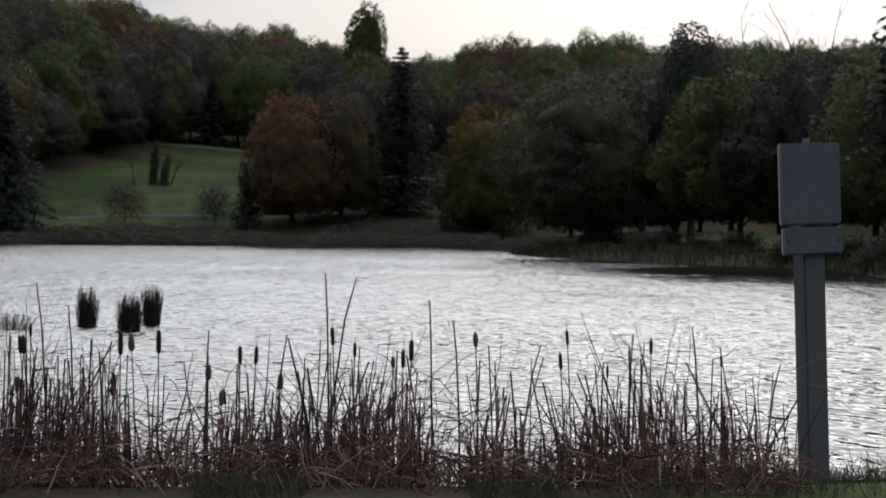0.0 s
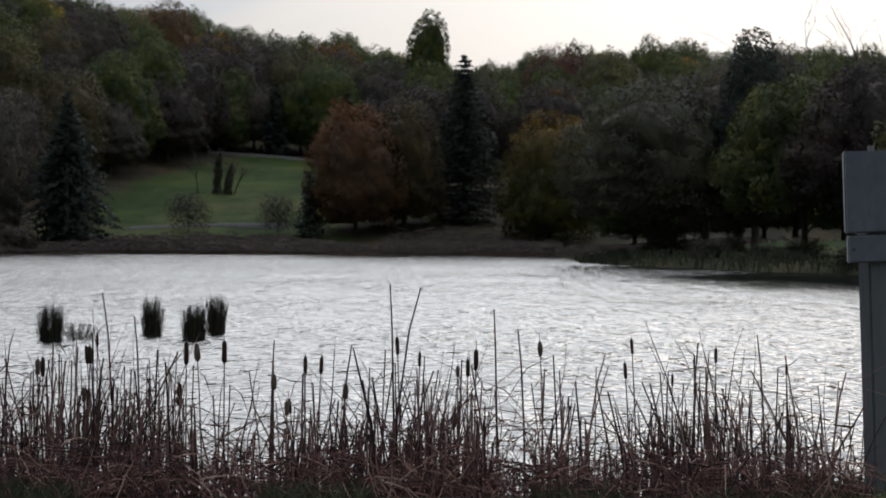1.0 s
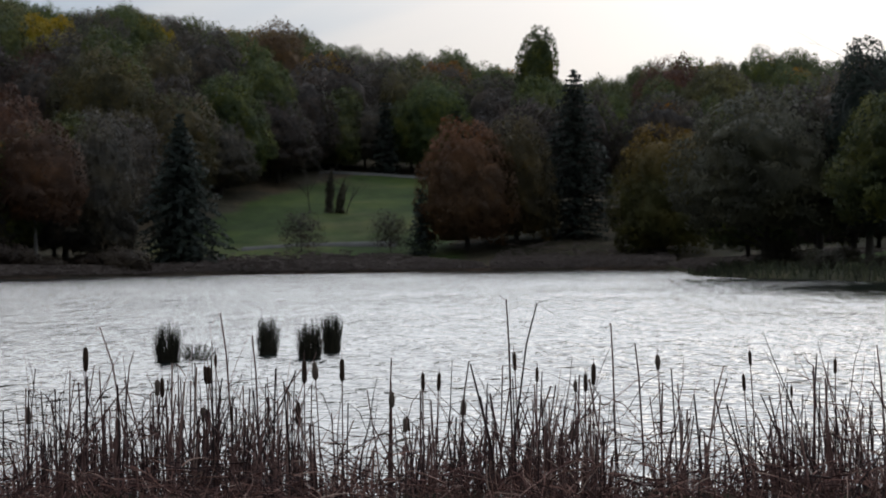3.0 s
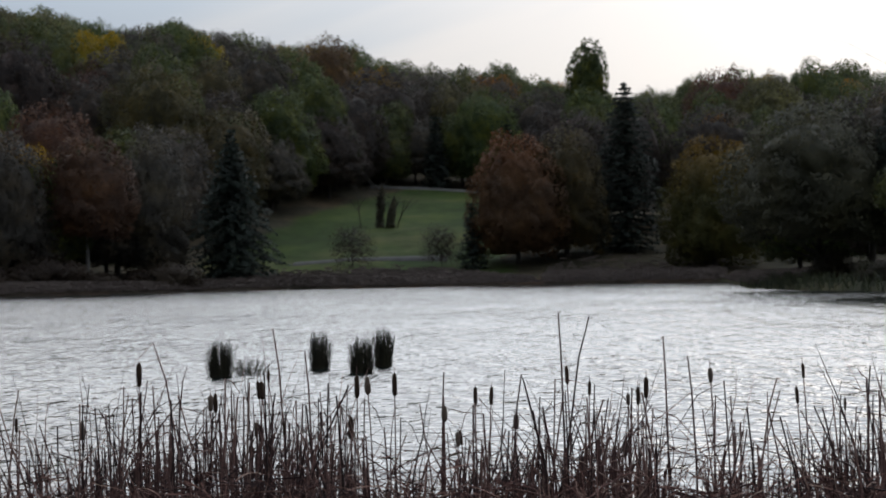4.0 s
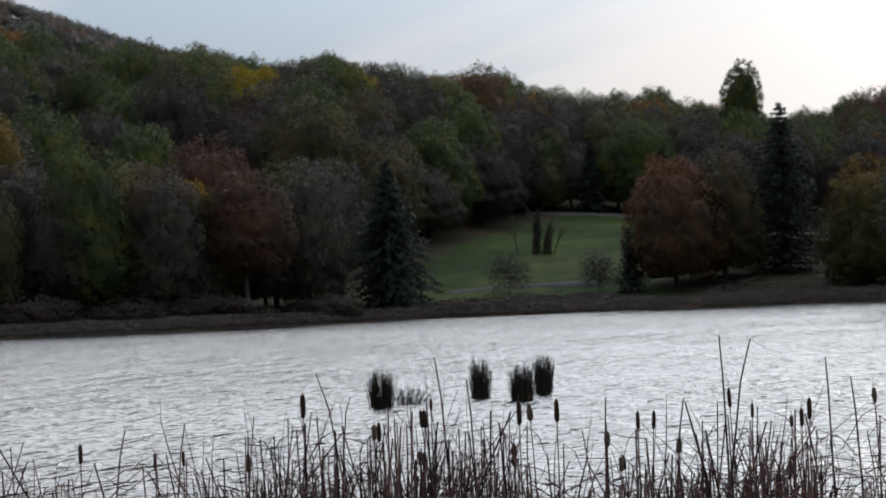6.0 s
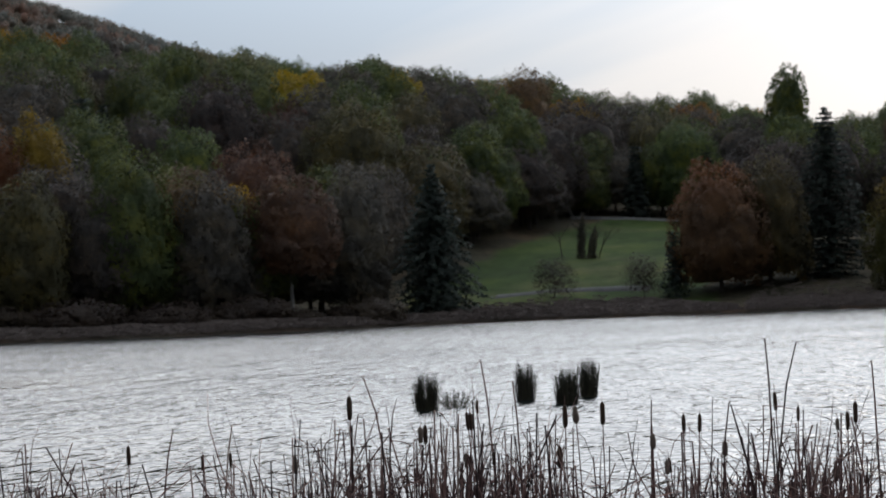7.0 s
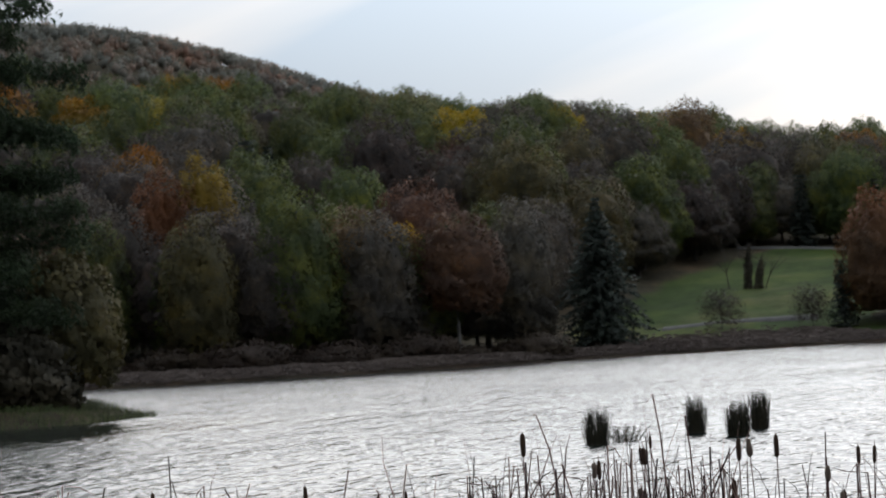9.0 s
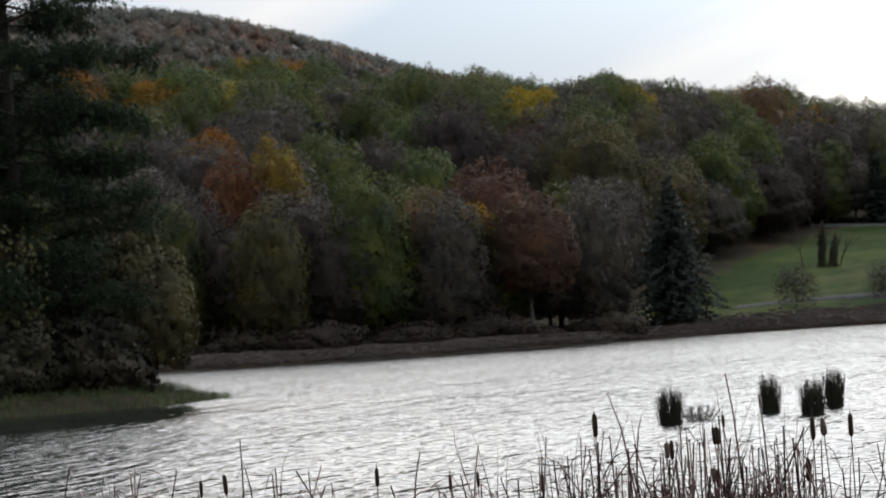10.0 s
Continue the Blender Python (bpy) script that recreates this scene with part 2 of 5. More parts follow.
PANEL_EDGE = rough_material("panel_edge", [(0.3, (0.28, 0.28, 0.28)), (0.7, (0.44, 0.44, 0.44))], 9.0, 0.7, (1, 1, 0.3), 0.2, 0.002)
POST_END = rough_material("post_end", [(0.3, (0.12, 0.12, 0.12)), (0.7, (0.22, 0.22, 0.22))], 12.0, 0.85, (1, 1, 1), 0.4, 0.004)
RUSTY = rough_material("rusty_screw", [(0.3, (0.03, 0.014, 0.010)), (0.7, (0.10, 0.045, 0.03))], 60.0, 0.7, (1, 1, 1), 0.2, 0.001)


# ---- land ----
LAKE = [(-12, 16.6), (-6, 16.2), (-2, 16.0), (1.6, 16.3), (4, 17.5), (9, 18.5), (22, 22), (34, 40), (30, 66), (20, 84), (16.6, 95), (17.2, 108), (16, 119),
        (12.6, 125), (10, 137), (6.5, 147), (5, 158), (4.5, 213), (-11, 213.5), (-18, 206), (-33, 197), (-42, 178), (-53, 167), (-66, 164), (-84, 150), (-72, 118),
        (-50, 84), (-34, 77), (-27.6, 74.5), (-27.2, 68), (-30.5, 64.5), (-44, 60), (-52, 44), (-34, 24)]


def lake_distance(x, y):
    """Metres from the lake's edge, minus inside."""
    x, y = np.asarray(x, float), np.asarray(y, float)
    best, inside = np.full(x.shape, 1e9), np.zeros(x.shape, bool)
    for (ax, ay), (bx, by) in zip(LAKE, LAKE[1:] + LAKE[:1]):
        dx, dy = bx - ax, by - ay
        s = np.clip(((x - ax) * dx + (y - ay) * dy) / (dx * dx + dy * dy), 0, 1)
        best = np.minimum(best, np.hypot(x - ax - s * dx, y - ay - s * dy))
        with np.errstate(divide="ignore", invalid="ignore"):
            cross = ((ay > y) != (by > y)) & (x < (bx - ax) * (y - ay) / (by - ay if by != ay else 1e-9) + ax)
        inside ^= cross
    return np.where(inside, -best, best)


def smooth(a, b, v):
    s = np.clip((v - a) / (b - a), 0, 1)
    return s * s * (3 - 2 * s)


def land(x, y):
    """The height of the ground."""
    x, y = np.asarray(x, float), np.asarray(y, float)
    d = lake_distance(x, y)
    near = 0.20 * smooth(0, 2.2, d) + 0.10 * smooth(4, 30, d)
    far = 0.45 * smooth(0, 1.5, d) + 0.9 * smooth(1, 16, d)
    h = near + (far - near) * smooth(40, 60, y)
    ridge = 17.0 + 11.0 * smooth(-5, -95, x) + 5.5 * smooth(-95, -150, x) + 3 * smooth(60, 160, x)
    start = 222 - 45 * smooth(-36, -62, x)
    climb = np.clip((y - start) / (430 - start), 0, 1)
    h = h + (ridge - 1.3) * (1 - (1 - climb) ** 2) * smooth(150, 180, y)
    h = h - 14 * smooth(440, 640, y)
    top = 43.3 + 72.2 * smooth(-120, -400, x) + 60 * smooth(-420, -1200, x) + 25 * smooth(150, 900, x)
    h = h + top * smooth(560, 950, y) * (1 - 0.5 * smooth(1000, 1800, y))
    h = np.where(d < 0, -np.minimum(1.2, 0.35 * -d), h)
    return h


def at(x, y):
    return float(land(np.array([x]), np.array([y]))[0])


def mesh_of(name, verts, faces, mat, soft=False):
    me = bpy.data.meshes.new(name)
    me.from_pydata(np.asarray(verts, float).tolist(), [], faces)
    if mat:
        me.materials.append(mat)
    if soft:
        me.polygons.foreach_set("use_smooth", np.ones(len(me.polygons), bool))
    me.update()
    return me


def part(name, me, parent=None, label=""):
    ob = new(name, me)
    if parent:
        ob.parent = parent
    if label:
        tagged(ob, label)
    return ob


def steps(*spans):
    out = []
    for a, b, n in spans:
        out += list(np.linspace(a, b, n, endpoint=False))
    return np.array(out + [spans[-1][1]])


gx = steps((-3000, -700, 14), (-700, -150, 30), (-150, -70, 32), (-70, -12, 46), (-12, 6, 60), (6, 40, 30), (40, 160, 24), (160, 700, 20), (700, 3000, 14))
gy = steps((-1500, -60, 10), (-60, 10, 16), (10, 20, 46), (20, 60, 14), (60, 80, 24), (80, 240, 110), (240, 440, 70), (440, 1000, 40), (1000, 3000, 20))
GX, GY = np.meshgrid(gx, gy)
rough = np.array([[noise.noise((x * 0.08, y * 0.08, 3.1)) * 0.12 + noise.noise((x * 0.5, y * 0.5, 7.7)) * 0.035 for x in gx] for y in gy])
GD = lake_distance(GX, GY)
GZ = land(GX, GY) + np.where(GD > 0.6, rough, 0) * np.clip(GD / 3, 0, 1) * np.where(GY > 100, 2.5, 1)
nx = len(gx)
ground_faces = [(j * nx + i, j * nx + i + 1, (j + 1) * nx + i + 1, (j + 1) * nx + i) for j in range(len(gy) - 1) for i in range(nx - 1)]


def ground_material():
    m, n, l, b = nodes_of("meadow_and_bank")
    big = noise_tex(n, l, 0.045, 7, 0.72)
    mid = noise_tex(n, l, 0.9, 5, 0.65)
    fine = noise_tex(n, l, 14, 4, 0.7)
    green = ramp(n, [(0.36, (0.018, 0.033, 0.008)), (0.50, (0.034, 0.055, 0.013)), (0.66, (0.075, 0.076, 0.030))])
    l.new(big.outputs["Fac"], green.inputs[0])
    dirt = ramp(n, [(0.3, (0.022, 0.017, 0.013)), (0.7, (0.068, 0.052, 0.039))])
    l.new(mid.outputs["Fac"], dirt.inputs[0])
    attr = n.new("ShaderNodeAttribute")
    attr.attribute_name = "bare"
    mix = n.new("ShaderNodeMix")
    mix.data_type = "RGBA"
    l.new(attr.outputs["Fac"], mix.inputs[0])
    l.new(green.outputs[0], mix.inputs[6])
    l.new(dirt.outputs[0], mix.inputs[7])
    sward = noise_tex(n, l, 0.16, 7, 0.7, "Object", (1, 0.45, 1))
    tone = ramp(n, [(0.34, (0.55, 0.60, 0.55)), (0.5, (0.95, 0.95, 0.95)), (0.66, (1.65, 1.35, 1.25))])
    l.new(sward.outputs["Fac"], tone.inputs[0])
    worn = n.new("ShaderNodeMix")
    worn.data_type, worn.blend_type = "RGBA", "MULTIPLY"
    worn.inputs[0].default_value = 1.0
    l.new(mix.outputs[2], worn.inputs[6])
    l.new(tone.outputs[0], worn.inputs[7])
    mot = ramp(n, [(0.25, (0.6, 0.6, 0.6)), (0.75, (1.25, 1.25, 1.2))])
    l.new(fine.outputs["Fac"], mot.inputs[0])
    mul = n.new("ShaderNodeMix")
    mul.data_type, mul.blend_type = "RGBA", "MULTIPLY"
    mul.inputs[0].default_value = 1.0
    l.new(worn.outputs[2], mul.inputs[6])
    l.new(mot.outputs[0], mul.inputs[7])
    l.new(mul.outputs[2], b.inputs["Base Color"])
    b.inputs["Roughness"].default_value = 0.95
    b.inputs["Specular IOR Level"].default_value = 0.1
    bp = n.new("ShaderNodeBump")
    bp.inputs["Strength"].default_value, bp.inputs["Distance"].default_value = 0.6, 0.05
    l.new(mid.outputs["Fac"], bp.inputs["Height"])
    l.new(bp.outputs[0], b.inputs["Normal"])
    return m


def in_meadow(x, y):
    """The open grass on the far slope."""
    s = np.clip((np.asarray(y, float) - 222) / 66, 0, 1)
    left = -42 + 6 * s + 7 * s * s
    right = -14 - 7.5 * s
    return (np.asarray(y) > 214) & (np.asarray(y) < 287) & (np.asarray(x) > left) & (np.asarray(x) < right)


ground_mesh = mesh_of("ground", np.stack([GX.ravel(), GY.ravel(), GZ.ravel()], 1), ground_faces, ground_material(), True)
bare = np.where((GY > 150) & ~in_meadow(GX, GY) & ((GX < -5) | (GY > 216)), 0.85, 0.0)
bare = np.maximum(bare, np.where(GY > 40, 1 - smooth(1.0, 9.0, GD), 1 - smooth(np.where(GX < 1.2, 2.2, 0.2), np.where(GX < 1.2, 3.6, 0.9), GD)) * np.where((GX > 4) & (GY > 60), 0.7, 1))
ba = ground_mesh.attributes.new("bare", "FLOAT", "POINT")
ba.data.foreach_set("value", bare.ravel().astype(np.float32))
tagged(part("ground", ground_mesh), "grassy banks and wooded hillside round the lake", "ground", kind="structure")


def water_material():
    """Wind-ruffled water: steep little waves whose faces lie towards the near shore, in patches."""
    m, n, l, b = nodes_of("lake_water")
    b.inputs["Base Color"].default_value = (0.012, 0.016, 0.016, 1)
    b.inputs["Roughness"].default_value = 0.06
    b.inputs["IOR"].default_value = 1.6
    height = None
    fetch = n.new("ShaderNodeMapRange")            # the longer waves grow out on the open lake
    fetch.inputs["From Min"].default_value, fetch.inputs["From Max"].default_value = 25.0, 95.0
    fetch.inputs["To Min"].default_value, fetch.inputs["To Max"].default_value = 0.15, 1.0
    spot, along = n.new("ShaderNodeTexCoord"), n.new("ShaderNodeSeparateXYZ")
    l.new(spot.outputs["Object"], along.inputs[0])
    l.new(along.outputs["Y"], fetch.inputs["Value"])
    for scale, amount, detail in (((0.10, 0.05, 1), 0.04, 2), ((1.3, 0.20, 1), 0.45, 2), ((2.8, 0.70, 1), 0.17, 2), ((4.8, 1.9, 1), 0.060, 1), ((10.0, 4.8, 1), 0.016, 1)):
        t = noise_tex(n, l, 1.0, detail, 0.5, "Object", scale)
        g = noise_tex(n, l, 1.0, 2, 0.5, "Object", (0.10, 0.045, 1))
        gust = n.new("ShaderNodeMapRange")
        gust.inputs["From Min"].default_value, gust.inputs["From Max"].default_value = 0.35, 0.65
        gust.inputs["To Min"].default_value, gust.inputs["To Max"].default_value = amount * 0.75, amount * 1.2
        l.new(g.outputs["Fac"], gust.inputs["Value"])
        mul = n.new("ShaderNodeMath")
        mul.operation = "MULTIPLY"
        l.new(t.outputs["Fac"], mul.inputs[0])
        l.new(gust.outputs[0], mul.inputs[1])
        if amount == 0.45:
            grown = n.new("ShaderNodeMath")
            grown.operation = "MULTIPLY"
            l.new(mul.outputs[0], grown.inputs[0])
            l.new(fetch.outputs[0], grown.inputs[1])
            mul = grown
        if height is None:
            height = mul
        else:
            add = n.new("ShaderNodeMath")
            l.new(height.outputs[0], add.inputs[0])
            l.new(mul.outputs[0], add.inputs[1])
            height = add
    tc, sep, face = n.new("ShaderNodeTexCoord"), n.new("ShaderNodeSeparateXYZ"), n.new("ShaderNodeMath")
    face.operation = "MULTIPLY_ADD"
    face.inputs[1].default_value = 0.108
    l.new(tc.outputs["Object"], sep.inputs[0])
    l.new(sep.outputs["Y"], face.inputs[0])
    l.new(height.outputs[0], face.inputs[2])
    # in the lee of the trees on the two points the water lies calmer
    quiet = None
    for place, reach, least in (((11.5, 98.0, 0.0), (9.5, 30.0, 1.0), 0.42), ((-28.0, 58.0, 0.0), (12.0, 15.0, 1.0), 0.40)):
        lee, dist, calm = n.new("ShaderNodeMapping"), n.new("ShaderNodeVectorMath"), n.new("ShaderNodeMapRange")
        lee.vector_type = "TEXTURE"
        lee.inputs["Location"].default_value, lee.inputs["Scale"].default_value = place, reach
        l.new(tc.outputs["Object"], lee.inputs["Vector"])
        dist.operation = "LENGTH"
        l.new(lee.outputs[0], dist.inputs[0])
        calm.interpolation_type = "SMOOTHSTEP"
        calm.inputs["From Min"].default_value, calm.inputs["From Max"].default_value = 0.35, 1.0
        calm.inputs["To Min"].default_value, calm.inputs["To Max"].default_value = least, 1.0
        l.new(dist.outputs["Value"], calm.inputs["Value"])
        if quiet:
            both = n.new("ShaderNodeMath")
            both.operation = "MULTIPLY"
            l.new(quiet.outputs[0], both.inputs[0])
            l.new(calm.outputs[0], both.inputs[1])
            quiet = both
        else:
            quiet = calm
    bump = n.new("ShaderNodeBump")
    bump.inputs["Distance"].default_value = 1.0
    l.new(quiet.outputs[0], bump.inputs["Strength"])
    l.new(face.outputs[0], bump.inputs["Height"])
    l.new(bump.outputs[0], b.inputs["Normal"])
    return m


bm = bmesh.new()
outer = []
for k, (px, py) in enumerate(LAKE):
    ax, ay = LAKE[k - 1]
    bx, by = LAKE[(k + 1) % len(LAKE)]
    e = Vector((bx - ax, by - ay)).normalized()
    outer.append(bm.verts.new((px + e.y * 1.5, py - e.x * 1.5, 0.0)))
wf = bm.faces.new(outer)
if wf.normal.z < 0:
    wf.normal_flip()
bmesh.ops.triangulate(bm, faces=bm.faces[:])
bm.normal_update()
for f in bm.faces:
    if f.normal.z < 0:
        f.normal_flip()
water_mesh = bpy.data.meshes.new("water")
bm.to_mesh(water_mesh)
bm.free()
water_mesh.materials.append(water_material())
tagged(part("water", water_mesh), "wind-rippled grey lake water reflecting the evening sky", "water", kind="structure")


# ---- builders ----
RING = {k: (np.cos(np.arange(k) * 2 * np.pi / k), np.sin(np.arange(k) * 2 * np.pi / k)) for k in range(3, 16)}


class Soup:
    """Collects vertices and faces of many small pieces."""

    def __init__(self):
        self.v, self.f, self.n, self.nv = [], [], 0, []

    def add(self, verts, faces):
        self.v.append(np.asarray(verts, float).reshape(-1, 3))
        self.f += [tuple(int(i) + self.n for i in f) for f in faces]
        self.n += len(self.v[-1])

    def tube(self, pts, radii, sides=5, cap=True):
        p = np.array([tuple(q) for q in pts], float)
        t = np.empty_like(p)
        t[1:-1], t[0], t[-1] = p[2:] - p[:-2], p[1] - p[0], p[-1] - p[-2]
        u = np.column_stack([t[:, 1] * 0.05 - t[:, 2] * 0.95, t[:, 2] * 0.31 - t[:, 0] * 0.05, t[:, 0] * 0.95 - t[:, 1] * 0.31])
        u /= np.sqrt((u * u).sum(1))[:, None] + 1e-12
        w = np.column_stack([t[:, 1] * u[:, 2] - t[:, 2] * u[:, 1], t[:, 2] * u[:, 0] - t[:, 0] * u[:, 2], t[:, 0] * u[:, 1] - t[:, 1] * u[:, 0]])
        w /= np.sqrt((w * w).sum(1))[:, None] + 1e-12
        r = np.asarray(radii, float)[:, None, None]
        ca, sa = RING[sides]
        verts = p[:, None] + r * (u[:, None] * ca[None, :, None] + w[:, None] * sa[None, :, None])
        n = self.n
        for i in range(len(p) - 1):
            a = n + i * sides
            for k in range(sides):
                k2 = (k + 1) % sides
                self.f.append((a + k, a + k2, a + sides + k2, a + sides + k))
        if cap:
            self.f.append(tuple(n + (len(p) - 1) * sides + k for k in range(sides)))
        self.v.append(verts.reshape(-1, 3))
        self.n += len(p) * sides

    def cards(self, c, nrm, w, h, rng, up=None, shade=None):
        """Leaves: one small quad each, at c, facing nrm, w by h."""
        c, nrm = np.asarray(c, float), np.asarray(nrm, float)
        nrm = nrm / (np.linalg.norm(nrm, axis=1, keepdims=True) + 1e-9)
        ref = rng.normal(size=c.shape) if up is None else np.asarray(up, float)
        u = np.cross(nrm, ref)
        u /= np.linalg.norm(u, axis=1, keepdims=True) + 1e-9
        v = np.cross(nrm, u)
        w, h = np.broadcast_to(w, len(c))[:, None] / 2, np.broadcast_to(h, len(c))[:, None] / 2
        q = np.stack([c - v * h - u * w * 0.35, c + u * w - v * h * 0.55, c + v * h + u * w * 0.4, c - u * w + v * h * 0.5], 1)
        base = self.n
        if shade is not None:
            self.nv.append(np.repeat(shade, 4, axis=0))
        self.v.append(q.reshape(-1, 3))
        idx = base + 4 * np.arange(len(c))
        self.f += [(i, i + 1, i + 2, i + 3) for i in idx.tolist()]
        self.n += 4 * len(c)

    def mesh(self, name, mat, soft=False):
        me = mesh_of(name, np.concatenate(self.v), self.f, mat, soft or bool(self.nv))
        if self.nv:
            nv = np.concatenate(self.nv)
            me.normals_split_custom_set_from_vertices((nv / (np.linalg.norm(nv, axis=1, keepdims=True) + 1e-9)).tolist())
        return me


def sphere_dirs(rng, n, low=-1.0):
    z = rng.uniform(low, 1, n)
    a = rng.uniform(0, 2 * math.pi, n)
    s = np.sqrt(1 - z * z)
    return np.stack([s * np.cos(a), s * np.sin(a), z], 1)


def swell(rng, p, size, waves=14):
    """A smooth uneven field over the points p, about -1 to 1, with swells of about that size."""
    k = rng.normal(size=(waves, 3)) * 2.6 / size
    return np.cos(p @ k.T + rng.uniform(0, 6.28, waves)).sum(1) / math.sqrt(waves) * 0.9


def broadleaf(name, label, h, w, mat, seed, low=0.18, blobs=34, leaves=2600, leaf=0.34, taper=0.35, trunk_r=None, bark=None, core=0.74, uneven=1.0):
    """A broad-leaved tree: tapered trunk with limbs, an uneven domed crown of sprays of leaves round a dense inside."""
    rng = np.random.default_rng(seed)
    root = tagged(new(name), label, "tree")
    z0, zh = h * low, h * (1 - low)

    def dome(d):
        """The crown's outline in the directions d, from its middle."""
        out = w / 2 * np.where(d[:, 2] < 0, np.clip(1 - d[:, 2] ** 2, 0.02, 1) ** -0.28, np.clip(1 - d[:, 2] ** 2, 0.02, 1) ** -0.10)
        r = np.column_stack([d[:, 0] * out, d[:, 1] * out, d[:, 2] * zh * np.where(d[:, 2] > 0, 1 - taper, taper)])
        lobes = np.abs(swell(np.random.default_rng(seed + 2), d, 0.75)) + 0.5 * np.abs(swell(np.random.default_rng(seed + 9), d, 0.32))
        return r * (0.91 + uneven * (0.12 * swell(np.random.default_rng(seed + 1), d, 1.5) + 0.21 * np.minimum(lobes, 1.0)))[:, None] * 0.96 + np.array([0, 0, z0 + zh * taper])

    def slope(d):
        """Which way the crown's outside faces there."""
        t1 = np.cross(d, np.array([0.31, 0.22, 0.92]))
        t2, here = np.cross(d, t1), dome(d)
        n = np.cross(dome(d + 0.06 * t1) - here, dome(d + 0.06 * t2) - here)
        n *= np.sign((n * d).sum(1))[:, None]
        return n / (np.linalg.norm(n, axis=1, keepdims=True) + 1e-9)

    mid = np.array([0, 0, z0 + zh * taper])
    crown = Soup()
    if core:
        sides, rings = 30, 18
        th, a = np.repeat(np.linspace(0.02, math.pi - 0.02, rings + 1), sides), np.tile(np.arange(sides) * 2 * math.pi / sides, rings + 1)
        d = np.column_stack([np.sin(th) * np.cos(a), np.sin(th) * np.sin(a), np.cos(th)])
        crown.v.append(mid + (dome(d) - mid) * core * rng.uniform(0.95, 1.02, (len(d), 1)))
        crown.nv.append(slope(d) + 0.25 * rng.normal(size=d.shape))
        crown.f += [(i * sides + k, (i + 1) * sides + k, (i + 1) * sides + (k + 1) % sides, i * sides + (k + 1) % sides) for i in range(rings) for k in range(sides)]
        crown.n += len(d)
    d = sphere_dirs(rng, int(leaves * 2.2), -0.9)
    tuft = swell(np.random.default_rng(seed + 3), d, 0.20, 24) + 0.6 * swell(np.random.default_rng(seed + 4), d, 0.09, 24)
    pick = np.argsort(-(tuft + rng.normal(size=len(d)) * 0.9))[:leaves]       # leaves gather in tufts
    d, tuft = d[pick], tuft[pick]
    deep = np.abs(rng.normal(size=leaves)) * (0.05 if core else 0.30) + rng.uniform(0, 0.22, leaves) * (rng.uniform(size=leaves) < 0.35)
    pos = mid + (dome(d) - mid) * np.clip(0.96 + 0.03 * tuft - deep, 0.25, 1.03)[:, None] + rng.normal(size=(leaves, 3)) * w * 0.008
    tilt = np.column_stack([swell(np.random.default_rng(seed + 5 + i), d, 0.22, 20) for i in range(3)])
    face = 0.45 * d + 0.75 * slope(d) + 0.14 * tilt
    crown.cards(pos, face + rng.normal(size=d.shape) * 0.48, leaf * rng.uniform(0.6, 1.25, leaves), leaf * rng.uniform(0.8, 1.5, leaves), rng, None, face + 0.10 * rng.normal(size=d.shape))
    sites = mid + (dome(sphere_dirs(rng, blobs, -0.5)) - mid) * rng.uniform(0.55, 0.9, (blobs, 1))
    wood = Soup()
    r0 = trunk_r or h * 0.018
    lean = rng.normal(size=2) * h * 0.012
    wood.tube([(0, 0, -0.4), (lean[0] * 0.2, lean[1] * 0.2, h * 0.12), (lean[0] * 0.7, lean[1] * 0.7, h * 0.45), (lean[0], lean[1], h * 0.86)], [r0 * 1.35, r0, r0 * 0.65, r0 * 0.12], 8)
    limbs = Soup()
    for k in range(0, blobs, 2):
        sx, sy, sz = sites[k]
        z0 = max(h * 0.12, sz - 0.45 * math.hypot(sx, sy) - h * 0.05)
        f0 = z0 / h
        p0 = (lean[0] * f0, lean[1] * f0, z0)
        limbs.tube([p0, (sx * 0.45 + p0[0] * 0.3, sy * 0.45 + p0[1] * 0.3, z0 + (sz - z0) * 0.4), (sx, sy, sz)], [r0 * 0.36, r0 * 0.22, r0 * 0.07], 4)
    part("trunk", wood.mesh("trunk", bark or BARK, True), root)
    tagged(part("branchwork", limbs.mesh("branchwork", bark or BARK, True), root), kind="stuff")
    part("crown", crown.mesh("crown", mat), root)
    return root


